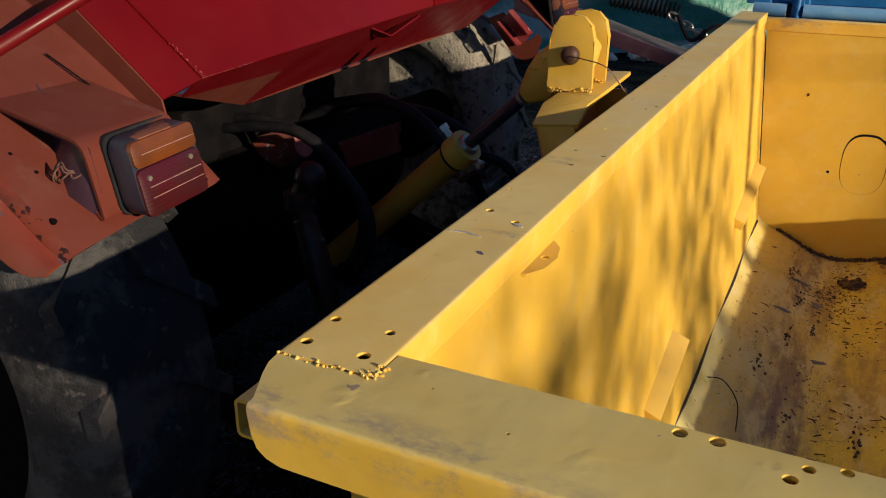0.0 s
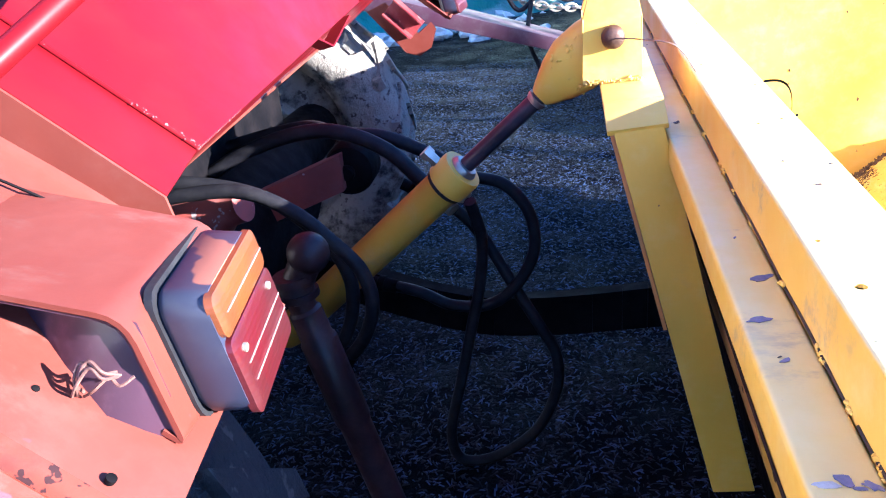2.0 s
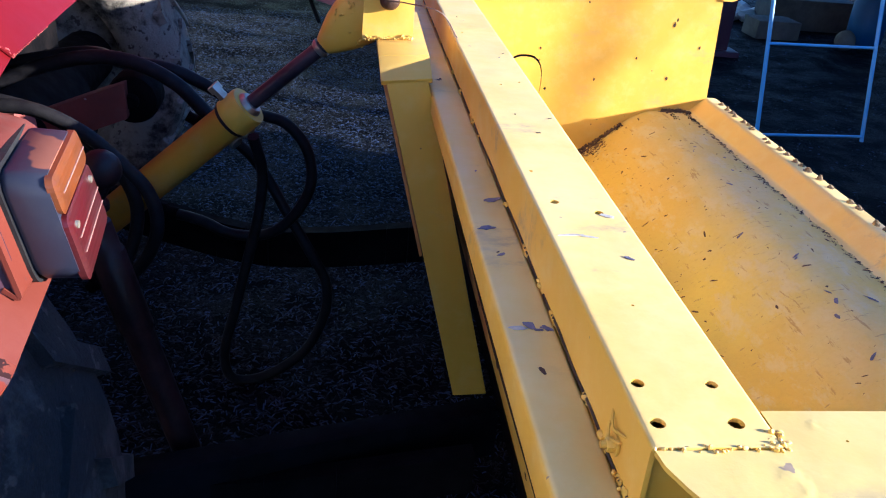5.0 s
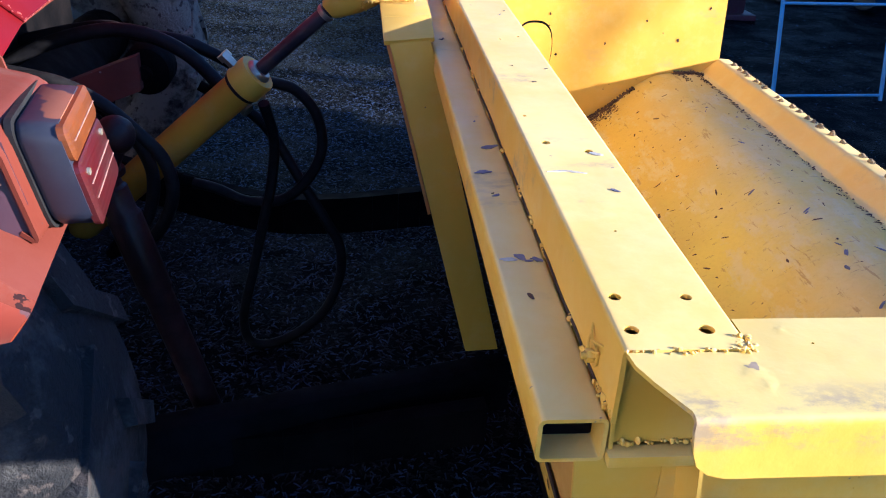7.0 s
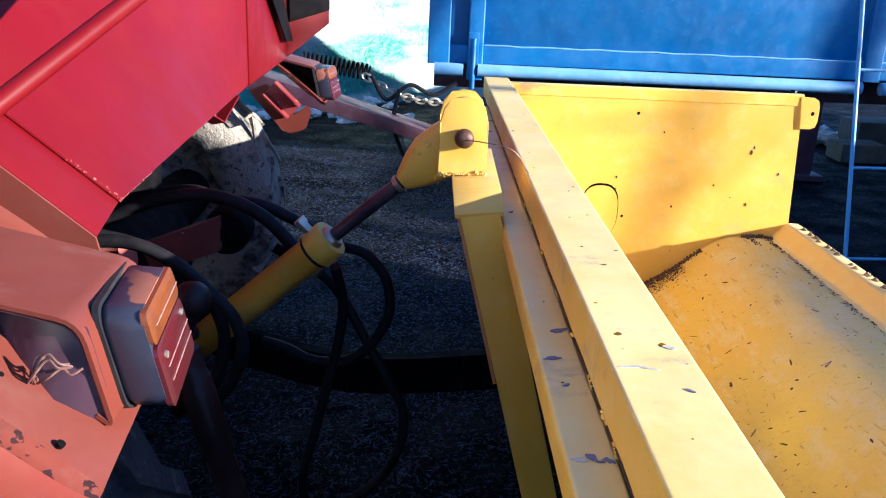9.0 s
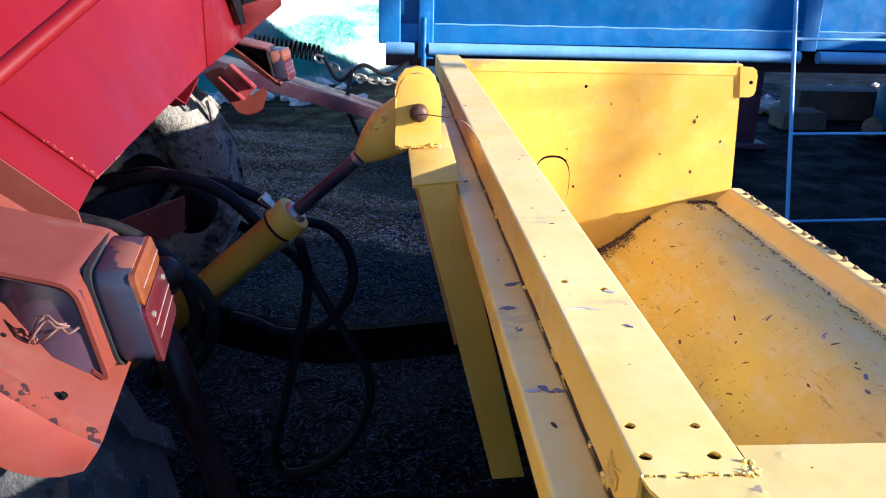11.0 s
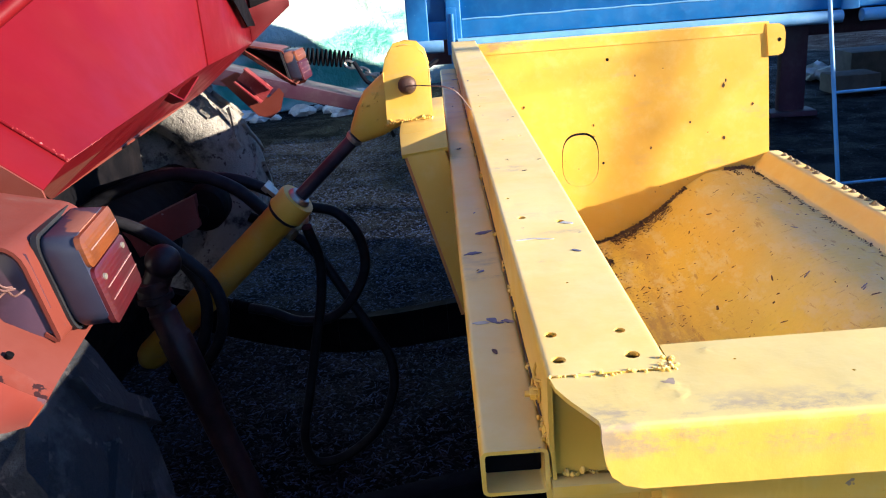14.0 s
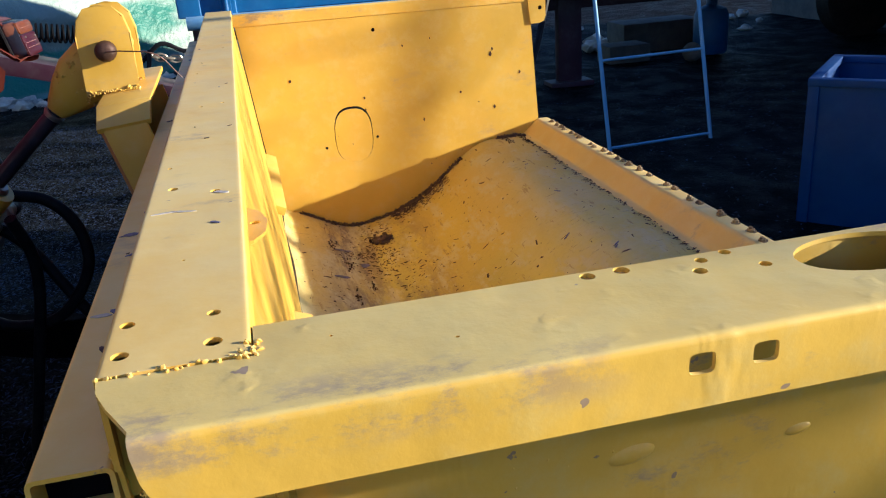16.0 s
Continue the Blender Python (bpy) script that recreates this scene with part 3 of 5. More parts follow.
def hex_bolt(bm, at, way, r, h, washer=True):
    way = Vector(way).normalized()
    if washer:
        turned(bm, at, way, [(0, r * 1.5), (h * 0.25, r * 1.5)], 16)
    turned(bm, Vector(at) + way * h * 0.25, way, [(0, r), (h * 0.75, r), (h * 0.85, r * 0.9)], 6)
    turned(bm, Vector(at) + way * h, way, [(0, r * 0.55), (h * 0.7, r * 0.5)], 10)
    return bm


def build_body():
    rng = random.Random(5)
    part("rear_tube", hollow(B(), -0.049, 0.0075, -0.109, -0.066, 0.0035, 0.005, 2.62), YELLOW_RUBBED, header, "open-ended yellow rectangular tube")
    # black plate stands in for the shade deep inside the tube
    part("tube_dark", box(B(), (-0.0452, 0.034, -0.1052), (0.0037, 0.039, -0.0698)), IRON_AND_SHADE, header, "black plate standing in for the dark inside the tube")
    for a, b in ((0.02, 0.33), (0.36, 0.92), (0.97, 1.5), (1.53, 2.6)):
        part("open_joint", tube(B(), [(0.0078, a + (b - a) * k / 12, -0.0645 + 0.0012 * math.sin(31 * a + 5 * k)) for k in range(13)], 0.0019, 6), DARK_GAP, header, "dark open joint between rail and tube")
    part("nut", hex_bolt(B(), (0.0072, 0.062, -0.046), (-1, 0, 0), 0.0062, 0.0075), YELLOW, header, "yellow-painted hex nut on a stud")
    # sprung lips of sheet round the nut, and weld blobs along the tube's last stretch
    for k, (dx, half) in enumerate(((0.0012, 0.018), (-0.0010, 0.014), (-0.0026, 0.010))):
        lip = [(0.0075 + dx - 0.0045 * (1 - (i / 6 - 1) ** 2), 0.066 + half * (i / 6 - 1), -0.034 - 0.009 * k + 0.006 * abs(i / 6 - 1)) for i in range(13)]
        part("seam_lip", tube(B(), lip, 0.0013, 6), YELLOW, header)
    bm = B()
    lumps(bm, [(0.0078 + rng.uniform(-0.003, 0.002), 0.008 + 0.0032 * i, -0.065 + rng.uniform(-0.001, 0.002)) for i in range(14)], 0.0026, rng)
    part("weld_seam", bm, YELLOW, header)
    bm = B()
    bent(bm, fillet([(0.0105, -0.068), (0.0125, -0.104), (0.085, -0.104)], 0.004), 0.0035, 0.006, 1.0)
    part("under_plate", bm, YELLOW, header)
    # closing plate under the rail's open end, with its shelf and weld
    part("closing_plate", plate(B(), [(0.013, -0.006), (0.104, -0.006), (0.104, -0.096), (0.013, -0.096)], [], "y", 0.012, 0.016), YELLOW, header, "shaded yellow closing plate")
    part("shelf", box(B(), (0.0085, -0.004, -0.109), (0.107, 0.012, -0.098), 0.0015), YELLOW_RUBBED, header)
    bm = B()
    lumps(bm, [(0.018 + 0.0045 * i + rng.uniform(-0.002, 0.002), 0.010, -0.096 + rng.uniform(-0.001, 0.003)) for i in range(18)], 0.0026, rng)
    part("weld_seam", bm, YELLOW_RUBBED, header)
    bm = B()
    bent(bm, [(0.102, -0.036), (0.130, -0.3), (0.160, -0.6), (0.187, -0.818)], 0.004, 0.045, 2.995)
    wall = part("rear_wall", bm, YELLOW, header, "tall yellow inner rear wall")
    # outer skin of the wall, brown-orange between the tube and the lower beam
    for a, b in ((0.116, 0.86), (0.866, 1.9), (1.906, 2.7)):
        part("rear_sheet", bent(B(), [(0.030, -0.110), (0.045, -0.30), (0.0605, -0.404)], 0.003, a, b), SHADED_BACK if b < 1 else ORANGE_BACK, header, "brown-yellow rear sheet, its shade put into the colour" if b < 1 else "bare orange-brown rear sheet")
    # lower skin with a dark open joint over it, set a little proud
    for a, b in ((0.116, 0.84), (0.846, 1.9), (1.906, 2.7)):
        part("lower_sheet", bent(B(), fillet([(0.0525, -0.398), (0.056, -0.412), (0.077, -0.502), (0.115, -0.510)], 0.006), 0.004, a, b), YELLOW if b < 1 else LOWER_SHEET, header, "yellow lower sheet with rust spots" if b < 1 else "stained orange-yellow lower sheet")
    # black sheet added as the deep shade below the lower skin
    part("under_dark", bent(B(), [(0.112, -0.512), (0.125, -0.60), (0.165, -0.82)], 0.003, 0.116, 2.7), IRON_AND_SHADE, header, "black sheet standing in for the dark under the trough")
    part("sheet_joint", tube(B(), [(0.0515 + 0.0015 * math.sin(7 * k), 0.12 + 0.098 * k, -0.3965 + 0.0012 * math.sin(3.1 * k)) for k in range(26)], 0.0027, 6), DARK_GAP, header, "dark rusty joint between the sheets")
    for y, z, size in ((0.700, -0.413, 0.0085), (0.49, -0.403, 0.0095), (0.445, -0.425, 0.007), (0.93, -0.43, 0.006), (0.86, -0.405, 0.005), (1.0, -0.47, 0.004), (0.30, -0.42, 0.008)):
        x = 0.053 + 0.214 * max(0.0, -0.412 - z)
        part("rust_spot", turned(B(), (x, y, z), (-1, 0, -0.2), [(0, size), (0.0008, size * 0.8)], 9), BOLT_DARK, header)
    for y, z in ((0.62, -0.20), (0.55, -0.24), (0.80, -0.28), (0.50, -0.33), (0.42, -0.30), (0.36, -0.36)):
        x = 0.0275 + 0.08 * (-0.11 - z)
        part("rust_spot", turned(B(), (x, y, z), (-1, 0, 0), [(0, 0.0045), (0.0008, 0.003)], 8), BOLT_DARK, header)
    # trough
    part("trough", bent(B(), smooth_path(TROUGH_LINE, 5), 0.004, 0.112, 2.995, "y", 12), TROUGH, header, "dirty curved auger trough with a worn ramp")
    part("joint", tube(B(), [(0.190 + 0.003 * math.sin(y * 9), y, -0.820) for y in [0.05 + 0.06 * i for i in range(49)]], 0.005, 6), DARK_GAP, header,
         "dark caked seam between wall and trough")
    # gusset strips in the corner
    for y0, y1 in ((1.0, 1.29), (2.3, 2.86)):
        bm = B()
        slab(bm, [(0.155, y0, -0.60), (0.20, y0, -0.60 - 0.02), (0.20, y1, -0.57), (0.152, y1, -0.55)], 0.03, 0.004)
        part("corner_strip", bm, YELLOW, header, "golden welded corner strip")
    # cutter bar edge
    bm = B()
    bent(bm, fillet([(1.282, -0.641), (1.305, -0.636), (1.362, -0.585), (1.372, -0.580), (1.425, -0.582), (1.425, -0.615)], 0.01), 0.006, 0.01, 3.01)
    part("cutter_bar", bm, YELLOW_RUBBED, header, "yellow cutter bar edge with a row of bolts")
    y = 0.2
    while y < 2.95:
        part("bolt", hex_bolt(B(), (1.398 + rng.uniform(-0.008, 0.008), y, -0.579), (rng.uniform(-0.2, 0.2), rng.uniform(-0.2, 0.2), 1), rng.uniform(0.008, 0.012), rng.uniform(0.006, 0.011)), DIRTY_BOLT, header)
        y += rng.choice((0.038, 0.05, 0.075, 0.12))
    # near end plate, under the end rail
    part("end_web", plate(B(), [(0.104, -0.112), (0.104, -0.60), (0.090, -0.60), (0.030, -0.40), (0.010, -0.112)], [], "y", 0.099, 0.103), YELLOW, header, "shaded yellow end web")
    bm = B()
    bent(bm, fillet([(0.046, -0.006), (0.046, -0.052), (0.100, -0.066), (0.100, -0.62)], 0.01), 0.004, 0.1045, 1.375, "x")
    part("end_wall", bm, END_RAIL, header, "dented yellow end wall in the rail's shadow")
    for x, z, r in ((0.425, -0.215, 0.010), (0.60, -0.225, 0.006), (0.72, -0.24, 0.007)):
        bm = turned(B(), (x, 0.0985, z), (0, -1, 0), [(0, r * 1.3), (0.0022, r), (0.0034, r * 0.55), (0.0038, r * 0.1)], 16)
        for v in bm.verts:
            v.co.x, v.co.z = x + (v.co.x - x) * 1.9, z + (v.co.z - z) * 0.8 + (v.co.x - x) * 0.25
        part("bulge", bm, END_RAIL, header)
    side = [(0.120, -0.120), (0.188, -0.82)] + [(p[0], p[1] - 0.003) for p in TROUGH_LINE[2:]] + [(1.375, -0.60), (1.375, -0.120)]
    part("end_plate", plate(B(), side, [], "y", 0.1065, 0.1105), YELLOW, header, "shaded yellow end plate")
    bm = B()
    lumps(bm, [(0.30 + rng.uniform(0, 0.2), 0.099, -0.20 - rng.uniform(0, 0.10)) for _ in range(26)], 0.0014, rng)
    tagged(part("weld_spatter", bm, YELLOW, header), kind="stuff")
    # far end plate
    far = [(0.02, -0.022), (1.335, -0.022), (1.345, -0.10), (1.372, -0.58), (1.372, -0.62), (1.295, -0.645)] + [(p[0], p[1] - 0.004) for p in reversed(TROUGH_LINE[:-1])] + [
        (0.186, -0.80), (0.11, -0.04), (0.02, -0.06)]
    holes = [ring(0.663, -0.125, 0.0075), ring(0.641, -0.572, 0.0062), ring(0.419, -0.596, 0.0062), ring(0.54, -0.550, 0.0818, 0.1205, 40, 0.75),
             ring(1.17, -0.25, 0.004, 0.008), ring(0.9, -0.18, 0.003), ring(1.1, -0.47, 0.003)]
    end = part("far_end_plate", plate(B(), far, holes, "y", 2.998, 3.003), YELLOW, header, "tall yellow far end plate with a filled oval opening")
    for x, z, size in ((1.16, -0.27, 0.008), (1.02, -0.42, 0.005), (1.17, -0.50, 0.006), (0.60, -0.40, 0.005), (0.60, -0.45, 0.004), (0.85, -0.52, 0.006), (1.29, -0.36, 0.005), (0.30, -0.30, 0.005), (0.78, -0.20, 0.004)):
        mark = [(x + size * rng.uniform(0.5, 1.1) * math.cos(0.7 * k), z + size * rng.uniform(0.8, 1.7) * math.sin(0.7 * k)) for k in range(9)]
        part("rust_mark", plate(B(), mark, [], "y", 2.9965, 2.9975), BOLT_DARK, header)
    part("cover", plate(B(), ring(0.54, -0.555, 0.0790, 0.1150, 40, 0.75), [], "y", 2.9985, 3.0025), YELLOW, header, "oval cover plate let into the end plate")
    bm = B()
    bent(bm, [(2.996, -0.066), (2.994, -0.024), (2.999, -0.020), (3.03, -0.021)], 0.003, 0.105, 1.342, "x")
    part("hem", bm, YELLOW_RUBBED, header, "folded top hem of the end plate")
    bm = B()
    ear = [(1.330, -0.028), (1.385, -0.030), (1.405, -0.042), (1.413, -0.07), (1.413, -0.13), (1.405, -0.152), (1.385, -0.160), (1.345, -0.160)]
    plate(bm, ear, [ring(1.388, -0.096, 0.009)], "y", 2.990, 2.997)
    part("lug", bm, YELLOW, header, "drilled lug on the end plate")
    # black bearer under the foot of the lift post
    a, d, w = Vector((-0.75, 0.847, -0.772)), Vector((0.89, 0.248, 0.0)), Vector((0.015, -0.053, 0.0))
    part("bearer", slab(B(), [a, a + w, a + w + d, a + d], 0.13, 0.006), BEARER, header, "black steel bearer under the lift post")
    # tab under the rail
    bm = B()
    tab = [(0.100, 0.36), (0.112, 0.365), (0.126, 0.39), (0.130, 0.43), (0.122, 0.465), (0.108, 0.485), (0.100, 0.49)]
    plate(bm, tab, [ring(0.115, 0.425, 0.006)], "z", -0.052, -0.048)
    part("tab", bm, YELLOW, header, "small drilled tab under the rail")


build_body()


def build_lift_post():
    rng = random.Random(8)
    # near and far cheeks, left web, sloping cap
    cheek = [(-0.136, -0.050), (-0.058, -0.040), (0.128, -0.76), (0.052, -0.765)]
    bm = B()
    plate(bm, cheek, [], "y", 1.085, 1.093)
    bmesh.ops.bevel(bm, geom=list(bm.edges), offset=0.002, segments=2, affect="EDGES", profile=0.6)
    post = part("lift_post", bm, YELLOW, header, "slanting yellow lift post with an orange-brown side")
    bm = B()
    plate(bm, [(-0.136, -0.050), (-0.058, -0.040), (0.06, -0.50), (-0.02, -0.51)], [], "y", 1.50, 1.508)
    part("cheek", bm, YELLOW, header)
    bm = B()
    slab(bm, [(-0.137, 1.093, -0.048), (-0.042, 1.093, -0.415), (-0.028, 1.50, -0.47), (-0.137, 1.50, -0.048)], 0.006)
    part("side_web", bm, ORANGE_BACK, header, "orange-brown side web of the lift post")
    bm = B()
    slab(bm, [(-0.146, 1.083, -0.048), (-0.050, 1.083, -0.038), (-0.052, 1.155, -0.012), (-0.150, 1.155, -0.018)], 0.010, 0.002)
    slab(bm, [(-0.150, 1.155, -0.018), (-0.052, 1.155, -0.012), (-0.052, 1.512, 0.000), (-0.152, 1.512, -0.006)], 0.010, 0.002)
    part("cap", bm, YELLOW, header, "welded sloping cap plate")
    for y in (1.265, 1.375):
        outline = [(-0.178, -0.012), (-0.080, -0.004), (-0.078, 0.10), (-0.086, 0.132), (-0.105, 0.150), (-0.130, 0.155), (-0.155, 0.148), (-0.172, 0.130), (-0.180, 0.10)]
        bm = B()
        plate(bm, outline, [], "y", y, y + 0.018)
        bmesh.ops.bevel(bm, geom=[e for e in bm.edges if e.is_manifold and e.calc_face_angle(0) > 0.9], offset=0.0025, segments=2, affect="EDGES", profile=0.6)
        part("ear", bm, YELLOW, header, "rounded yellow clevis ear")
        bm = B()
        lumps(bm, [(-0.175 + 0.004 * i, y - 0.002, -0.012 + 0.0003 * i + rng.uniform(-0.003, 0.004)) for i in range(25)], 0.0026, rng)
        part("weld_seam", bm, YELLOW, header)
    bm = B()
    turned(bm, (-0.128, 1.262, 0.069), (0, -1, 0), [(-0.15, 0.014), (0.0, 0.014), (0.0, 0.0205), (0.010, 0.0205), (0.017, 0.0165), (0.021, 0.009)], 18)
    part("pivot_pin", bm, BOLT_DARK, header, "dark round-headed pivot pin")
    bm = B()
    tube(bm, smooth_path([(-0.125, 1.24, 0.069), (-0.09, 1.22, 0.07), (-0.03, 1.20, 0.06), (0.008, 1.22, 0.01)]), 0.0014, 5)
    part("wire", bm, WIRE, header, "thin wire tied to the pin")


build_lift_post()


def build_debris():
    """Chaff caked at the far end of the trough and scattered along it."""
    rng = random.Random(21)
    line = smooth_path(TROUGH_LINE, 5)

    def floor_z(x):
        for a, b in zip(line, line[1:]):
            if a.x <= x <= b.x:
                return a.y + (b.y - a.y) * (x - a.x) / (b.x - a.x) + 0.003
        return -0.64
    bm = B()
    for k in range(6400):
        pick = rng.random()
        if pick < 0.34:      # caked along the far end plate
            x, y = rng.uniform(0.27, 1.0), 2.990 - abs(rng.gauss(0, 0.010))
        elif pick < 0.44:    # dry strips beside the caked seam
            x, y = rng.uniform(0.66, 0.92), 2.97 - abs(rng.gauss(0, 0.05))
        elif pick < 0.62:    # the low band of the trough, thick in some stretches
            x, y = rng.gauss(0.43, 0.08), 2.9 - 2.7 * rng.random()
            if noise.noise(Vector((x * 6, y * 3.5, 3))) < 0.05:
                continue
        elif pick < 0.80:    # fine crumbs creeping up the slope
            x, y = 0.50 + abs(rng.gauss(0, 0.16)), 2.95 - 2.8 * rng.random()
            if noise.noise(Vector((x * 9, y * 5, 8))) < 0.1:
                continue
        elif pick < 0.87:    # the seam of the cutter bar
            x, y = 1.285 - abs(rng.gauss(0, 0.012)), rng.uniform(0.3, 2.97)
        elif pick < 0.90:
            x, y = rng.uniform(1.17, 1.31), 2.985 - abs(rng.gauss(0, 0.012))
        elif pick < 0.945:
            x, y = rng.uniform(0.2, 1.28), rng.uniform(0.1, 2.95)
        else:                # beside the clod
            x, y = rng.gauss(0.53, 0.06), rng.gauss(2.6, 0.12)
        if not 0.2 < x < 1.31 or not 0.12 < y < 2.995:
            continue
        grow = rng.choice((0.5, 0.6, 0.8, 1.0, 1.0, 1.9)) if pick >= 0.44 else 1.0
        a, ln, w = rng.uniform(0, 6.3), rng.uniform(0.002, 0.009) * grow, rng.uniform(0.0008, 0.0022) * grow
        d, s = Vector((math.cos(a), math.sin(a), 0)), Vector((-math.sin(a), math.cos(a), 0))
        p = Vector((x, y, floor_z(x)))
        quad = []
        for u, v in ((-ln, -w), (ln, -w * 0.4), (ln * 0.7, w), (-ln * rng.uniform(0.3, 1), w)):
            q = p + d * u + s * v
            q.z = floor_z(q.x)
            quad.append(bm.verts.new(q))
        top = bm.verts.new(p + Vector((0, 0, rng.uniform(0.001, 0.004))))
        for i in range(4):
            bm.faces.new((quad[i], quad[(i + 1) % 4], top))
    ob = part("chaff", bm, CHAFF, None, "brown chaff and soil crumbs in the trough", 180, False)
    tagged(ob, category="chaff", kind="stuff")
    bm = B()
    lumps(bm, [(0.58 + rng.gauss(0, 0.020), 2.72 + rng.gauss(0, 0.022), -0.944 + rng.uniform(0, 0.012)) for _ in range(120)], 0.0085, rng)
    tagged(part("soil_clod", bm, CHAFF, None, "dark brown crumbling clod of soil in the trough"), category="soil", kind="stuff")
    for x, y in ((1.2, 2.93), (1.27, 2.88), (0.40, 2.45), (0.33, 1.85), (0.62, 1.6), (0.36, 2.66), (0.47, 2.28), (0.39, 2.12), (0.43, 1.66)):
        bm = B()
        lumps(bm, [(x + rng.gauss(0, 0.010), y + rng.gauss(0, 0.035), floor_z(x) + 0.001) for _ in range(16)], 0.004, rng)
        tagged(part("soil_crumbs", bm, CHAFF, None, "small brown crumbs of soil in the trough"), category="soil", kind="stuff")
    bm = B()
    seam = []
    for _ in range(330):
        x = rng.uniform(0.28, 1.0)
        seam.append((x, 2.992 - abs(rng.gauss(0, 0.012)), floor_z(x) + rng.uniform(0, 0.006)))
    for _ in range(70):
        x = rng.uniform(1.17, 1.31)
        seam.append((x, 2.990 - abs(rng.gauss(0, 0.010)) - (0.10 * (x - 1.26) / 0.05 if x > 1.26 else 0) * rng.random(), floor_z(x) + rng.uniform(0, 0.005)))
    for _ in range(60):
        x = rng.uniform(0.66, 0.90)
        seam.append((x, 2.96 - 0.25 * (0.90 - x) * rng.random(), floor_z(x) + 0.001))
    lumps(bm, seam, 0.0052, rng)
    tagged(part("caked_soil", bm, CHAFF, None, "brown soil caked along the end plate", 180, False), category="soil", kind="stuff")
    for x, y, rx, ry, turn in ((0.40, 2.62, 0.05, 0.012, 0.3), (0.47, 2.48, 0.03, 0.018, 1.0), (0.36, 2.30, 0.04, 0.012, 0.5), (0.50, 2.05, 0.03, 0.012, 0.1)):
        bm = flake(B(), x, y, 0.0, rx, ry, rng, 11, turn)
        for v in bm.verts:
            v.co.z = floor_z(v.co.x) + 0.001 + v.co.z
        part("paint_chip", bm, CHIP, header, "bare purple-grey patch in the trough paint")
    for _ in range(34):
        x, y = rng.uniform(0.62, 1.26), rng.uniform(0.5, 2.85)
        bm = flake(B(), x, y, 0.0, rng.uniform(0.005, 0.022), rng.uniform(0.002, 0.006), rng, 9, rng.uniform(0.3, 2.6))
        for v in bm.verts:
            v.co.z = floor_z(v.co.x) + 0.001 + v.co.z
        part("paint_chip", bm, CHIP if x > 1.0 else BOLT_DARK, header, "dark scraped mark in the ramp paint")
    bm = B()
    tube(bm, smooth_path([(0.215, 1.62, -0.845), (0.26, 1.63, -0.850), (0.31, 1.55, -0.862), (0.325, 1.42, -0.868)]), 0.0016, 5)
    tagged(part("wire_end", bm, IRON_AND_SHADE, None, "thin dark wire lying in the trough"), category="wire")


build_debris()

# ---- hydraulic cylinder ----
PIN, GLAND = Vector((-0.128, 1.325, 0.069)), Vector((-0.420, 1.370, -0.197))
AX = (GLAND - PIN).normalized()
REACH = (GLAND - PIN).length


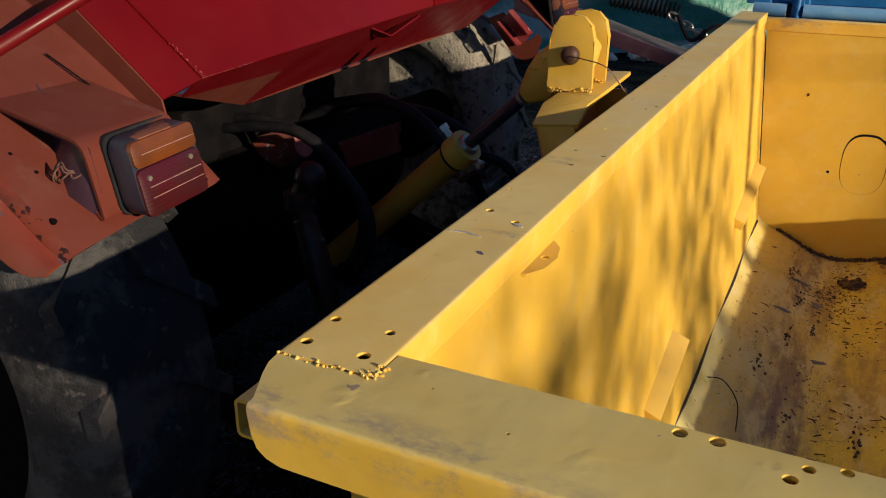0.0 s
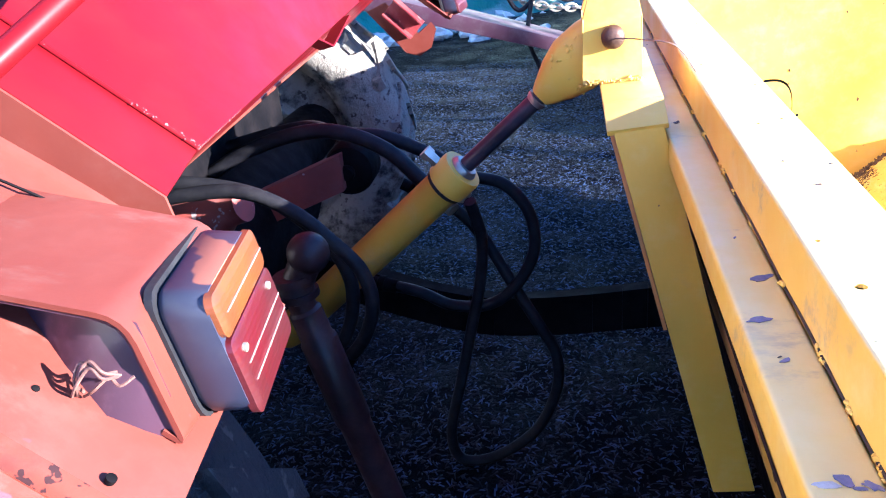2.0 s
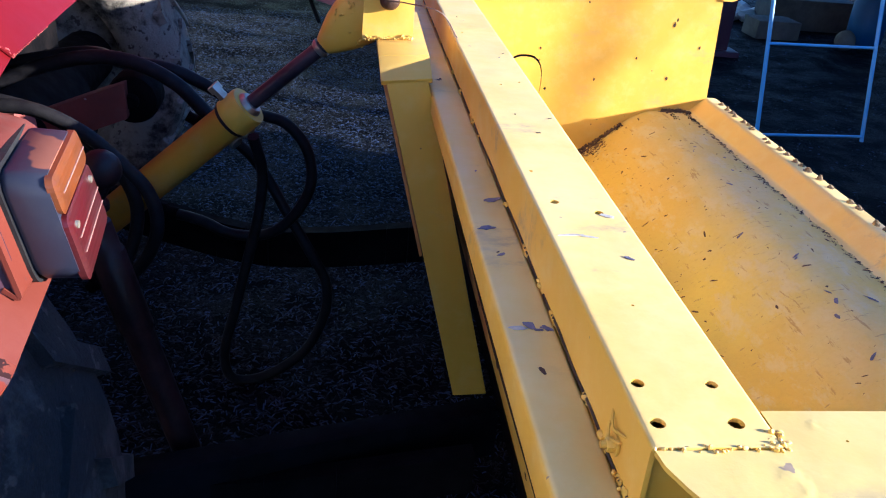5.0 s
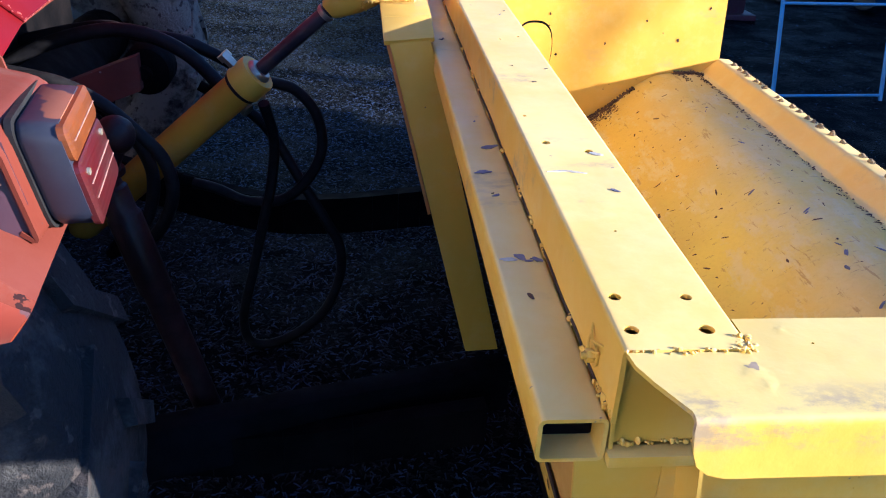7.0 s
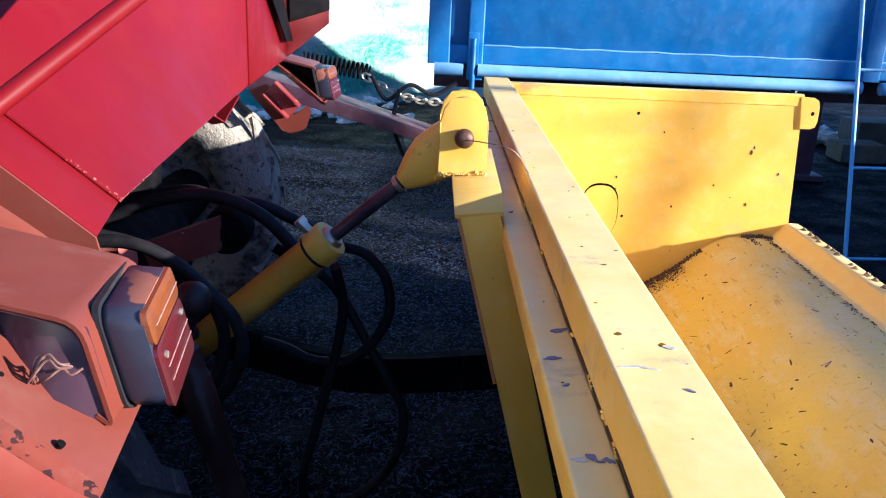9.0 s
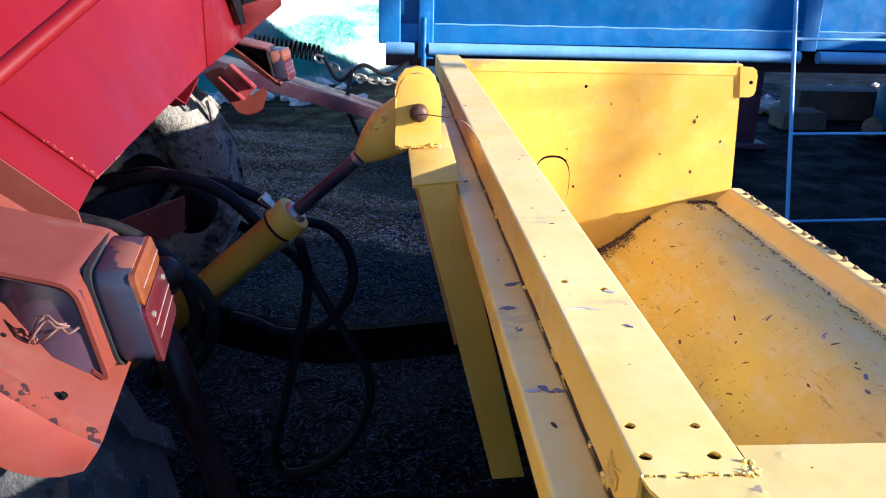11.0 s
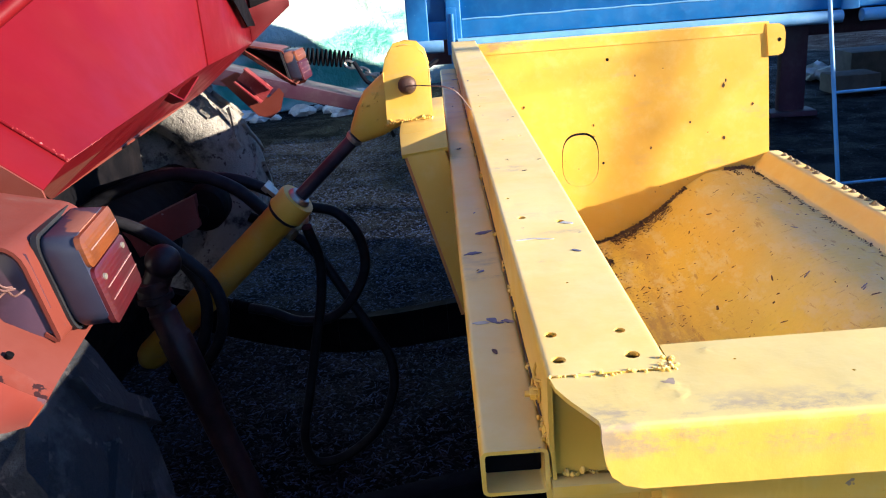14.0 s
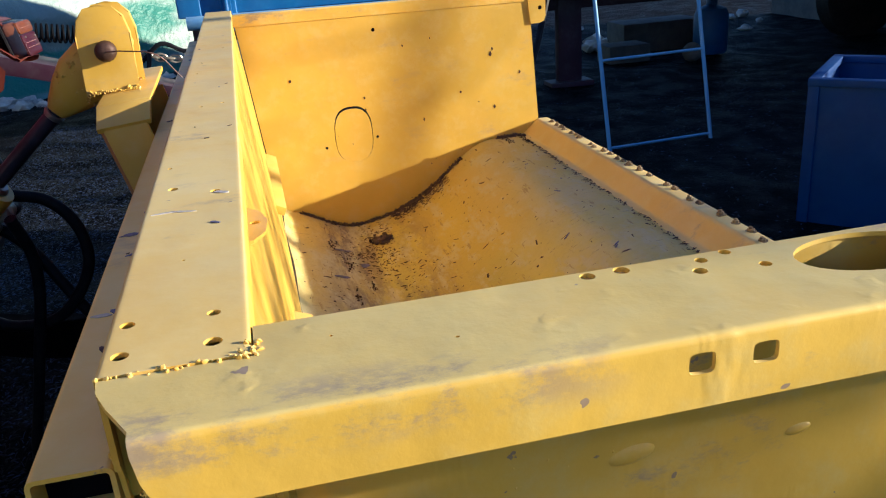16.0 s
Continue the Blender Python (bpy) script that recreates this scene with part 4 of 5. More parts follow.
def build_cylinder():
    cyl = thing("hydraulic_cylinder", PIN + AX * REACH * 1.8, "yellow hydraulic ram with an oily steel piston rod", "hydraulic ram")
    bm = B()
    r = 0.040
    turned(bm, GLAND, AX, [(0.0, r * 0.80), (0.0, r * 1.12), (0.006, r * 1.17), (0.050, r * 1.17), (0.054, r * 1.05), (0.057, r * 1.05), (0.060, r * 1.0),
                           (0.62, r), (0.64, r * 0.9), (0.66, r * 0.5)], 28)
    part("barrel", bm, YELLOW, cyl, "yellow painted ram barrel")
    bm = B()
    turned(bm, GLAND + AX * 0.052, AX, [(0, r * 1.09), (0.004, r * 1.10), (0.008, r * 1.09)], 28)
    part("seal_ring", bm, RUBBER, cyl)
    bm = B()
    turned(bm, GLAND - AX * 0.012, AX, [(0, 0.024), (0.008, 0.030), (0.016, 0.030)], 20)
    part("gland_nut", bm, STEEL, cyl, "bare steel gland nut")
    bm = B()
    turned(bm, GLAND, -AX, [(-0.02, 0.0165), (REACH * 0.60, 0.0165)], 20)
    part("piston_rod", bm, CHROME, cyl, "dark oily piston rod")
    bm = B()
    turned(bm, PIN + AX * REACH * 0.46, -AX, [(-0.012, 0.0185), (-0.004, 0.022), (0.0, 0.022)], 16)
    part("lock_nut", bm, STEEL, cyl)
    # rod end: a neck that widens into a flat eye between the ears
    side = Vector((0, 1, 0))
    flat = AX.cross(side).normalized()
    bm = B()
    rings = []
    for d, wide, deep in ((0.45, 0.020, 0.020), (0.42, 0.027, 0.026), (0.32, 0.046, 0.036), (0.22, 0.058, 0.038), (0.10, 0.056, 0.036), (-0.02, 0.048, 0.036), (-0.10, 0.026, 0.034)):
        c = PIN + AX * REACH * d
        rings.append([bm.verts.new(c + flat * wide * math.copysign(abs(math.cos(a)) ** 0.7, math.cos(a)) + side * deep * math.copysign(abs(math.sin(a)) ** 0.6, math.sin(a)))
                      for a in [2 * math.pi * i / 16 for i in range(16)]])
    for a, b in zip(rings, rings[1:]):
        for i in range(16):
            j = (i + 1) % 16
            bm.faces.new((a[i], a[j], b[j], b[i]))
    bm.faces.new(rings[0]), bm.faces.new(list(reversed(rings[-1])))
    rng = random.Random(4)
    lumps(bm, [PIN + AX * REACH * rng.uniform(0.08, 0.3) + flat * rng.uniform(-0.05, 0.05) - side * 0.035 for _ in range(40)], 0.003, rng)
    part("rod_end", bm, YELLOW, cyl, "lumpy welded yellow rod end")
    for k, sgn in ((0.03, 1),):
        bm = B()
        p = GLAND + AX * k - flat * 0.045 * sgn
        turned(bm, p, -flat * sgn, [(0, 0.012), (0.02, 0.012), (0.02, 0.016), (0.036, 0.016)], 6)
        part("hose_fitting", bm, STEEL, cyl)


build_cylinder()


def hose(points, r=0.0135, label="black rubber hydraulic hose", fitting=None):
    pts = smooth_path(points, 7)
    ob = thing("hydraulic_hose", points[len(points) // 2], label, "hose", "hydraulic hoses")
    part("sleeve", tube(B(), pts, r, 12), HOSE, ob)
    for a, b in ((Vector(points[-1]), Vector(points[-2])), (Vector(points[0]), Vector(points[1])))[:2 if fitting else 1]:
        bm = B()
        turned(bm, a + (b - a).normalized() * 0.05, a - b, [(0, r * 1.25), (0.03, r * 1.25), (0.03, r * 1.5), (0.045, r * 1.5), (0.05, r), (0.07, r)], 12)
        part("ferrule", bm, IRON_AND_SHADE if not fitting else STEEL, ob, "crimped steel ferrule")


hose([(-1.25, 1.55, -0.30), (-1.07, 1.5, -0.255), (-0.936, 1.5, -0.187), (-0.797, 1.5, -0.146), (-0.694, 1.5, -0.150), (-0.597, 1.49, -0.192), (-0.520, 1.47, -0.262), (-0.470, 1.44, -0.30)], 0.017, fitting=True)
hose([(-1.2, 1.62, -0.25), (-0.85, 1.62, -0.168), (-0.737, 1.6, -0.178), (-0.617, 1.6, -0.194), (-0.49, 1.6, -0.258), (-0.44, 1.54, -0.29), (-0.44, 1.44, -0.275)], 0.016, fitting=True)
hose([(-0.41, 1.43, -0.235), (-0.345, 1.45, -0.262), (-0.296, 1.45, -0.325), (-0.286, 1.45, -0.413), (-0.325, 1.45, -0.495), (-0.389, 1.46, -0.553), (-0.48, 1.47, -0.562), (-0.557, 1.48, -0.532), (-0.66, 1.5, -0.515)])
hose([(-0.415, 1.40, -0.28), (-0.40, 1.44, -0.383), (-0.411, 1.45, -0.494), (-0.438, 1.45, -0.611), (-0.475, 1.45, -0.766), (-0.507, 1.45, -0.905), (-0.486, 1.45, -0.985), (-0.399, 1.45, -0.975),
      (-0.298, 1.45, -0.894), (-0.247, 1.45, -0.779), (-0.245, 1.45, -0.686), (-0.276, 1.45, -0.616), (-0.347, 1.47, -0.495), (-0.405, 1.49, -0.397), (-0.463, 1.5, -0.335), (-0.56, 1.5, -0.28)])
hose([(-1.05, 1.15, -0.18), (-0.912, 1.15, -0.157), (-0.801, 1.15, -0.155), (-0.71, 1.15, -0.197), (-0.643, 1.15, -0.26), (-0.596, 1.15, -0.319), (-0.583, 1.15, -0.392), (-0.616, 1.17, -0.479), (-0.68, 1.2, -0.56)], 0.014)
hose([(-1.05, 1.2, -0.16), (-0.915, 1.2, -0.153), (-0.78, 1.2, -0.186), (-0.69, 1.2, -0.258), (-0.643, 1.2, -0.331), (-0.635, 1.2, -0.405), (-0.665, 1.2, -0.495), (-0.74, 1.22, -0.57)], 0.014)

# ---- tractor ----
tractor = thing("tractor", (-1.0, 1.5, -1.02), "old red tractor rear with faded orange mudguards over muddy tyres", "tractor")
MID = 1.525
GUARD_LINE = [(-0.500, -0.084), (-0.545, -0.046), (-0.600, -0.002), (-0.645, 0.034), (-0.72, 0.090), (-0.85, 0.175), (-1.0, 0.245), (-1.2, 0.285), (-1.5, 0.20)]


def skew(p):
    """The tractor stands a little askew to the header."""
    return (p[0] - 0.036 * (p[1] - 0.4), p[1], p[2])


def across(p, far):
    return skew((p[0], 2 * MID - p[1] if far else p[1], p[2]))


def build_mudguard(far):
    line = smooth_path(GUARD_LINE, 4)
    section = [(0.535, 0.012), (0.528, 0.003), (0.515, 0.0), (0.36, 0.0), (0.235, 0.0), (0.212, -0.0015)]
    fold = [(0.212, -0.0015), (0.207, -0.003), (0.202, -0.0055), (0.198, -0.009), (0.195, -0.013)]
    lip = [(0.195, -0.013), (0.192, -0.017), (0.187, -0.024), (0.181, -0.038), (0.176, -0.052), (0.173, -0.064), (0.172, -0.070)]
    n = len(line)

    def sheet(profile, name, mat, parent, label):
        bm = B()
        rows = []
        for i, p in enumerate(line):
            d = (line[min(i + 1, n - 1)] - line[max(i - 1, 0)]).normalized()
            up = Vector((abs(d.y), abs(d.x)))
            short = (0.34, 0.62, 0.78, 0.88, 0.95, 0.985)[i] if i < 6 else 1.0
            row = []
            for y, h in profile:
                q = p + up * (h * short if h < 0 else h)
                if i == 0:
                    q += Vector((-0.08, 0.062)) * max(0.0, y - 0.19)
                row.append(bm.verts.new(across((q.x, y, q.y), far)))
            rows.append(row)
        faces = [bm.faces.new((a[j], b[j], b[j + 1], a[j + 1])) for a, b in zip(rows, rows[1:]) for j in range(len(profile) - 1)]
        bmesh.ops.recalc_face_normals(bm, faces=bm.faces)
        bmesh.ops.solidify(bm, geom=faces, thickness=0.004)
        return part(name, bm, mat, parent, label, 50)
    guard = sheet(section, "mudguard", FENDER, tractor, "faded orange-red mudguard with a chipped rolled edge")
    sheet(fold, "worn_edge", WORN_EDGE, guard, "blackened worn fold of the mudguard")
    sheet(lip, "rolled_lip", LIP, guard, "scuffed rolled lip, its turned-away shade painted as deeper orange")
    # holes drawn as solid black discs, the dark inside put into the colour
    for x, y, z, r in ((-0.543, 0.222, -0.042, 0.0045), (-0.645, 0.250, 0.034, 0.003), (-0.612, 0.262, 0.008, 0.0032), (-0.522, 0.522, -0.064, 0.003)):
        bm = B()
        turned(bm, across((x, y, z), far), (0.62, 0, 0.78), [(-0.004, r * 0.9), (0.0008, r), (0.0012, r * 0.5)], 10)
        part("rivet_hole", bm, IRON_AND_SHADE, guard)
    # lamp bracket: a bent strap standing on the mudguard
    bm = B()
    path = fillet([(-0.78, 0.104), (-0.70, 0.086), (-0.543, 0.052), (-0.518, -0.062), (-0.534, -0.050)], 0.022)
    bent(bm, path, 0.005, 0.288, 0.478)
    for v in bm.verts:
        v.co = across(v.co, far)
    bracket = part("lamp_bracket", bm, FENDER, tractor, "bent orange lamp bracket", 50)
    bm = B()
    bent(bm, fillet([(-0.778, 0.0985), (-0.701, 0.081), (-0.5475, 0.0475), (-0.5235, -0.056)], 0.020), 0.002, 0.290, 0.476)
    for v in bm.verts:
        v.co = across(v.co, far)
    part("bare_back", bm, SHADED_PRIMER, bracket, "unpainted dark purple back of the bracket with shade painted in", 50)
    # side gusset set back under the bracket's top
    bm = B()
    feet = [(-0.526, 0.292, -0.066), (-0.545, 0.284, -0.046), (-0.57, 0.276, -0.026), (-0.61, 0.300, 0.006), (-0.66, 0.336, 0.046), (-0.76, 0.40, 0.112)]
    tops = [(-0.524, 0.297, -0.020), (-0.538, 0.299, 0.044), (-0.57, 0.304, 0.053), (-0.61, 0.322, 0.061), (-0.66, 0.352, 0.073), (-0.76, 0.41, 0.096)]
    rows = [[bm.verts.new(across(p, far)) for p in r] for r in (feet, tops)]
    faces = [bm.faces.new((rows[0][k], rows[0][k + 1], rows[1][k + 1], rows[1][k])) for k in range(len(feet) - 1)]
    bmesh.ops.solidify(bm, geom=faces, thickness=0.003)
    part("gusset", bm, SHADED_PRIMER, bracket, "dark purple unpainted side gusset with shade painted in", 60)
    build_lamp(far)
    if not far:
        rng = random.Random(2)
        for i in range(4):
            bm = B()
            a = Vector((-0.592 + rng.uniform(-0.006, 0.012), 0.272 + rng.uniform(0, 0.006), -0.006 + rng.uniform(-0.004, 0.004)))
            k, w = rng.uniform(0.4, 1.0), rng.uniform(-0.012, 0.012)
            tube(bm, smooth_path([a, a + Vector((0.006 + w, -0.008, 0.022 * k)), a + Vector((0.016 + w * 1.5, -0.004, 0.044 * k)), a + Vector((0.030 + w, -0.008, 0.034 * k)), a + Vector((0.040 + w, -0.002, 0.020))]), 0.0014, 6)
            part("wire", bm, WIRE, tractor, "loose copper-brown lamp wire")


def build_lamp(far):
    """A tail lamp: grey housing, rubber seat, amber over red lens."""
    def rounded(x, y0, y1, z0, z1, r):
        pts = []
        for cy, cz, s in ((y1 - r, z1 - r, 0), (y0 + r, z1 - r, 1), (y0 + r, z0 + r, 2), (y1 - r, z0 + r, 3)):
            for i in range(5):
                t = math.pi / 2 * (s + i / 4)
                pts.append((x, cy + r * math.cos(t), cz + r * math.sin(t)))
        return pts

    def loft(bm, loops, far):
        rings = [[bm.verts.new(across(p, far)) for p in lp] for lp in loops]
        k = len(rings[0])
        for a, b in zip(rings, rings[1:]):
            for i in range(k):
                j = (i + 1) % k
                bm.faces.new((a[i], a[j], b[j], b[i]))
        bm.faces.new(rings[0]), bm.faces.new(list(reversed(rings[-1])))
        return bm

    y0, y1, z0, z1 = 0.322, 0.482, -0.064, 0.052
    toe, tip, off = 0.10, 0.22, 0.016
    front = lambda y, z: -0.4755 + off - (z - z0) * tip - (y - y0) * toe
    tilt = lambda lp, k: [(p[0] + off - (p[2] - z0) * tip - (p[1] - y0) * toe, p[1], p[2]) for p in lp]
    lamp = part("tail_lamp", loft(B(), [tilt(rounded(-0.528, y0 + 0.004, y1 - 0.004, z0 + 0.004, z1 - 0.004, 0.02), 0.12), tilt(rounded(-0.520, y0, y1, z0, z1, 0.022), 0.12),
                                        tilt(rounded(-0.484, y0 + 0.002, y1 - 0.002, z0 + 0.002, z1 - 0.002, 0.02), 0.10)], far), GREY_PLASTIC, tractor, "square tail lamp with a grey plastic housing")
    part("seat", loft(B(), [tilt(rounded(-0.534, y0 - 0.003, y1 + 0.003, z0 - 0.002, z1 + 0.003, 0.02), 0.12), tilt(rounded(-0.527, y0 - 0.003, y1 + 0.003, z0 - 0.002, z1 + 0.003, 0.02), 0.12)], far),
         RUBBER, lamp, "black rubber lamp seat")
    zm = 0.010
    for name, a, b, mat, lab in (("amber_lens", zm + 0.001, z1 - 0.003, LENS_AMBER, "amber turn-signal lens"), ("red_lens", z0 + 0.003, zm - 0.001, LENS_RED, "red tail lens with pale ribs")):
        part(name, loft(B(), [tilt(rounded(-0.486, y0 + 0.003, y1 - 0.003, a, b, 0.010), 0.10), tilt(rounded(-0.479, y0 + 0.004, y1 - 0.004, a, b, 0.010), 0.10),
                              tilt(rounded(-0.476, y0 + 0.010, y1 - 0.012, a + 0.006, b - 0.006, 0.008), 0.10)], far), mat, lamp, lab)
    for z, y2 in ((0.030, y1 - 0.012), (-0.018, y1 - 0.012), (-0.034, y1 - 0.012)):
        bm = B()
        a, b = Vector(across((front(y0 + 0.02, z), y0 + 0.02, z), far)), Vector(across((front(y2, z), y2, z), far))
        tube(bm, [a, b], 0.0008, 5)
        part("rib", bm, RIB, lamp)
    for y, z in ((0.345, -0.005), (0.45, 0.0)):
        bm = B()
        turned(bm, across((front(y, z) - 0.001, y, z), far), (1, 0, 0), [(0, 0.0045), (0.003, 0.004)], 10)
        part("screw", bm, STEEL, lamp)


for far in (False, True):
    build_mudguard(far)


def build_far_guard_side():
    bm = B()
    plate(bm, [(-0.85, -0.03), (-0.79, -0.005), (-0.69, -0.105), (-0.645, -0.075), (-0.632, -0.095), (-0.650, -0.150), (-0.690, -0.178), (-0.735, -0.168)], [], "y", 2.505, 2.513)
    bmesh.ops.bevel(bm, geom=[e for e in bm.edges if e.is_manifold and e.calc_face_angle(0) > 0.9], offset=0.0025, segments=2, affect="EDGES", profile=0.6)
    part("inner_flange", bm, FENDER, tractor, "orange inner flange of the far mudguard")
    for lo, hi in (((0.0, 0.0, 0.0), (0.118, 0.05, 0.006)), ((0.0, 0.0, 0.060), (0.118, 0.05, 0.066)), ((0.0, 0.044, 0.006), (0.118, 0.05, 0.060))):
        bm = box(B(), lo, hi, 0.001)
        turn = Matrix.Rotation(radians(44), 3, "Y")
        for v in bm.verts:
            v.co = Vector((-0.795, 2.45, -0.035)) + turn @ v.co
        part("step_channel", bm, DULL_RED, tractor, "dark red folded step channel")


build_far_guard_side()


def build_red_body():
    slope = Vector((-1, 0, 0.80))
    a, b = Vector((-0.615, 0.536, 0.062)), Vector((-0.628, 0.650, 0.076))
    c, d = Vector((-0.668, 1.67, 0.106)), Vector((-0.695, 2.40, 0.103))
    bm = B()
    slab(bm, [a, b, b + slope * 0.9, a + slope * 0.9], 0.006, 0.0015)
    part("rear_panel", bm, RED, tractor, "narrow sloping crimson edge sheet")
    bm = B()
    lift = Vector((0, 0.002, 0.003))
    grid = [[bm.verts.new((b + slope * (0.9 * v / 14)).lerp(c + Vector((0, 0, 0.8 * v / 14)), u / 18) + lift) for u in range(19)] for v in range(15)]
    for v in range(14):
        for u in range(18):
            bm.faces.new((grid[v][u], grid[v][u + 1], grid[v + 1][u + 1], grid[v + 1][u]))
    bmesh.ops.solidify(bm, geom=bm.faces[:], thickness=0.006)
    part("rear_panel", bm, RED, tractor, "large sloping crimson rear sheet")
    # upright strip that joins the mudguard to the sloping sheet
    bm = B()
    low = [(q.x, q.y - 0.004) for q in smooth_path(GUARD_LINE, 4) if -1.35 < q.x < -0.60]
    top = a + slope * 0.9
    plate(bm, low + [(top.x, top.z), (a.x, a.z)], [], "y", 0.530, 0.534)
    part("guard_wall", bm, FENDER, tractor, "faded orange upright strip beside the mudguard")
    # boxed cab corner beyond the sloping sheet
    bm = B()
    slab(bm, [c + Vector((0.004, 0, 0)), d, d + Vector((0, 0, 0.8)), c + Vector((0.004, 0, 0.8))], 0.006, 0.0015)
    part("cab_corner", bm, RED, tractor, "upright pinkish red cab corner sheet catching the sun")
    bm = B()
    slab(bm, [(-0.666, 2.23, 0.168), (-0.674, 2.39, 0.160), (-0.662, 2.10, 0.36), (-0.654, 1.86, 0.36)], 0.004)
    part("slot", bm, IRON_AND_SHADE, tractor, "black slot in the cab corner")
    bm = B()
    slab(bm, [d, d + Vector((0.13, 0.10, 0.110)), d + Vector((0.13, 0.12, 0.8)), d + Vector((0, 0, 0.8))], 0.03, 0.004)
    part("cab_post", bm, RED, tractor, "faded pinkish cab corner post")
    bm = B()
    slab(bm, [d + Vector((0.012, -0.01, 0.115)), d + Vector((0.135, 0.08, 0.155)), d + Vector((0.135, 0.10, 0.8)), d + Vector((0.012, -0.01, 0.8))], 0.02, 0.006)
    part("window_seal", bm, IRON_AND_SHADE, tractor, "black rubber window seal")
    # return under the lower edge
    bm = B()
    drop, short = Vector((-0.20, 0, -0.155)), Vector((-0.05, 0, -0.04))
    m = b.lerp(c, 0.36)
    slab(bm, [b, b + short, m + short * 1.6, m], 0.005)
    slab(bm, [m, m + drop, c + drop, c], 0.005)
    slab(bm, [c, c + drop, d + drop, d], 0.005)
    part("lower_return", bm, RED, tractor, "dark red folded lower edge")
    bm = B()
    # floor run far forward, unseen, to keep sky light out below
    slab(bm, [b + short, b + short + Vector((-1.6, 0, 0.06)), m + drop + Vector((-1.6, 0, 0.10)), m + drop], 0.006)
    slab(bm, [b + short, m + drop, m + short * 1.6], 0.004)
    slab(bm, [m + drop, m + drop + Vector((-1.6, 0, 0.10)), d + drop + Vector((-1.6, 0, 0.10)), d + drop], 0.006)
    part("floor_pan", bm, FENDER, tractor, "orange-red underside of the cab floor")
    # bead of filler along the seam and at the torn corner, paled to paint in highlights
    rng = random.Random(6)
    bm, runs = B(), B()
    lumps(bm, [b + slope * (0.004 * i) + Vector((0.002, rng.uniform(-0.0015, 0.0015), 0.0035)) for i in range(120) if rng.random() < 0.7], 0.0008, rng)
    lumps(bm, [b + slope * rng.uniform(0.0, 0.08) + Vector((0.003, rng.uniform(-0.005, 0.005), 0.004)) for i in range(22)], 0.0013, rng)
    lumps(runs, [b + (c - b) * 0.006 * i + Vector((0.002, 0, 0.001)) for i in range(26)], 0.0010, rng)
    # red tube added to cover the sky-lit sliver of the sheet's edge
    part("seam_line", tube(B(), [b + slope * (0.075 * k) + Vector((0.001, 0.0005, 0.0022)) for k in range(13)], 0.0030, 8), RED, tractor, "thin red tube covering the sheet's edge along the seam")
    for bead in (bm, runs):
        tagged(part("seam_bead", bead, SEAM, tractor, "bead of filler along the seam, its highlight painted pale"), kind="stuff")
    for p, q, e in (((-0.668, 1.30, 0.094), (-0.672, 1.43, 0.054), 0), ((-0.672, 1.43, 0.054), (-0.676, 1.60, 0.088), 1)):
        bm = B()
        p, q = Vector(p), Vector(q)
        slab(bm, [p, q, q + Vector((-0.03, 0, -0.006)), p + Vector((-0.03, 0, -0.006))], 0.004)
        part("pull_strap", bm, RED, tractor, "bent red strap handle")
    # handrail
    p, way = Vector((-0.677, 0.491, 0.247)), Vector((0.350, 0.825, 0.444))
    bm = B()
    tube(bm, [p - way * 0.75, p - way * 0.2, p + way * 0.4, p + way * 1.2], 0.0125, 14)
    part("handrail", bm, RED, tractor, "glossy red tubular handrail")
    # crack lines in the mudguard paint
    for pts in (((-0.625, 0.485, 0.022), (-0.66, 0.48, 0.050), (-0.71, 0.465, 0.088), (-0.78, 0.45, 0.134)), ((-0.66, 0.235, 0.050), (-0.675, 0.25, 0.062), (-0.69, 0.25, 0.073), (-0.715, 0.265, 0.092))):
        bm = B()
        tube(bm, smooth_path([Vector(q) + Vector((0.002, 0, 0.003)) for q in pts], 4), 0.0016, 5)
        part("crack", bm, IRON_AND_SHADE, tractor, "dark crack in the paint")


build_red_body()


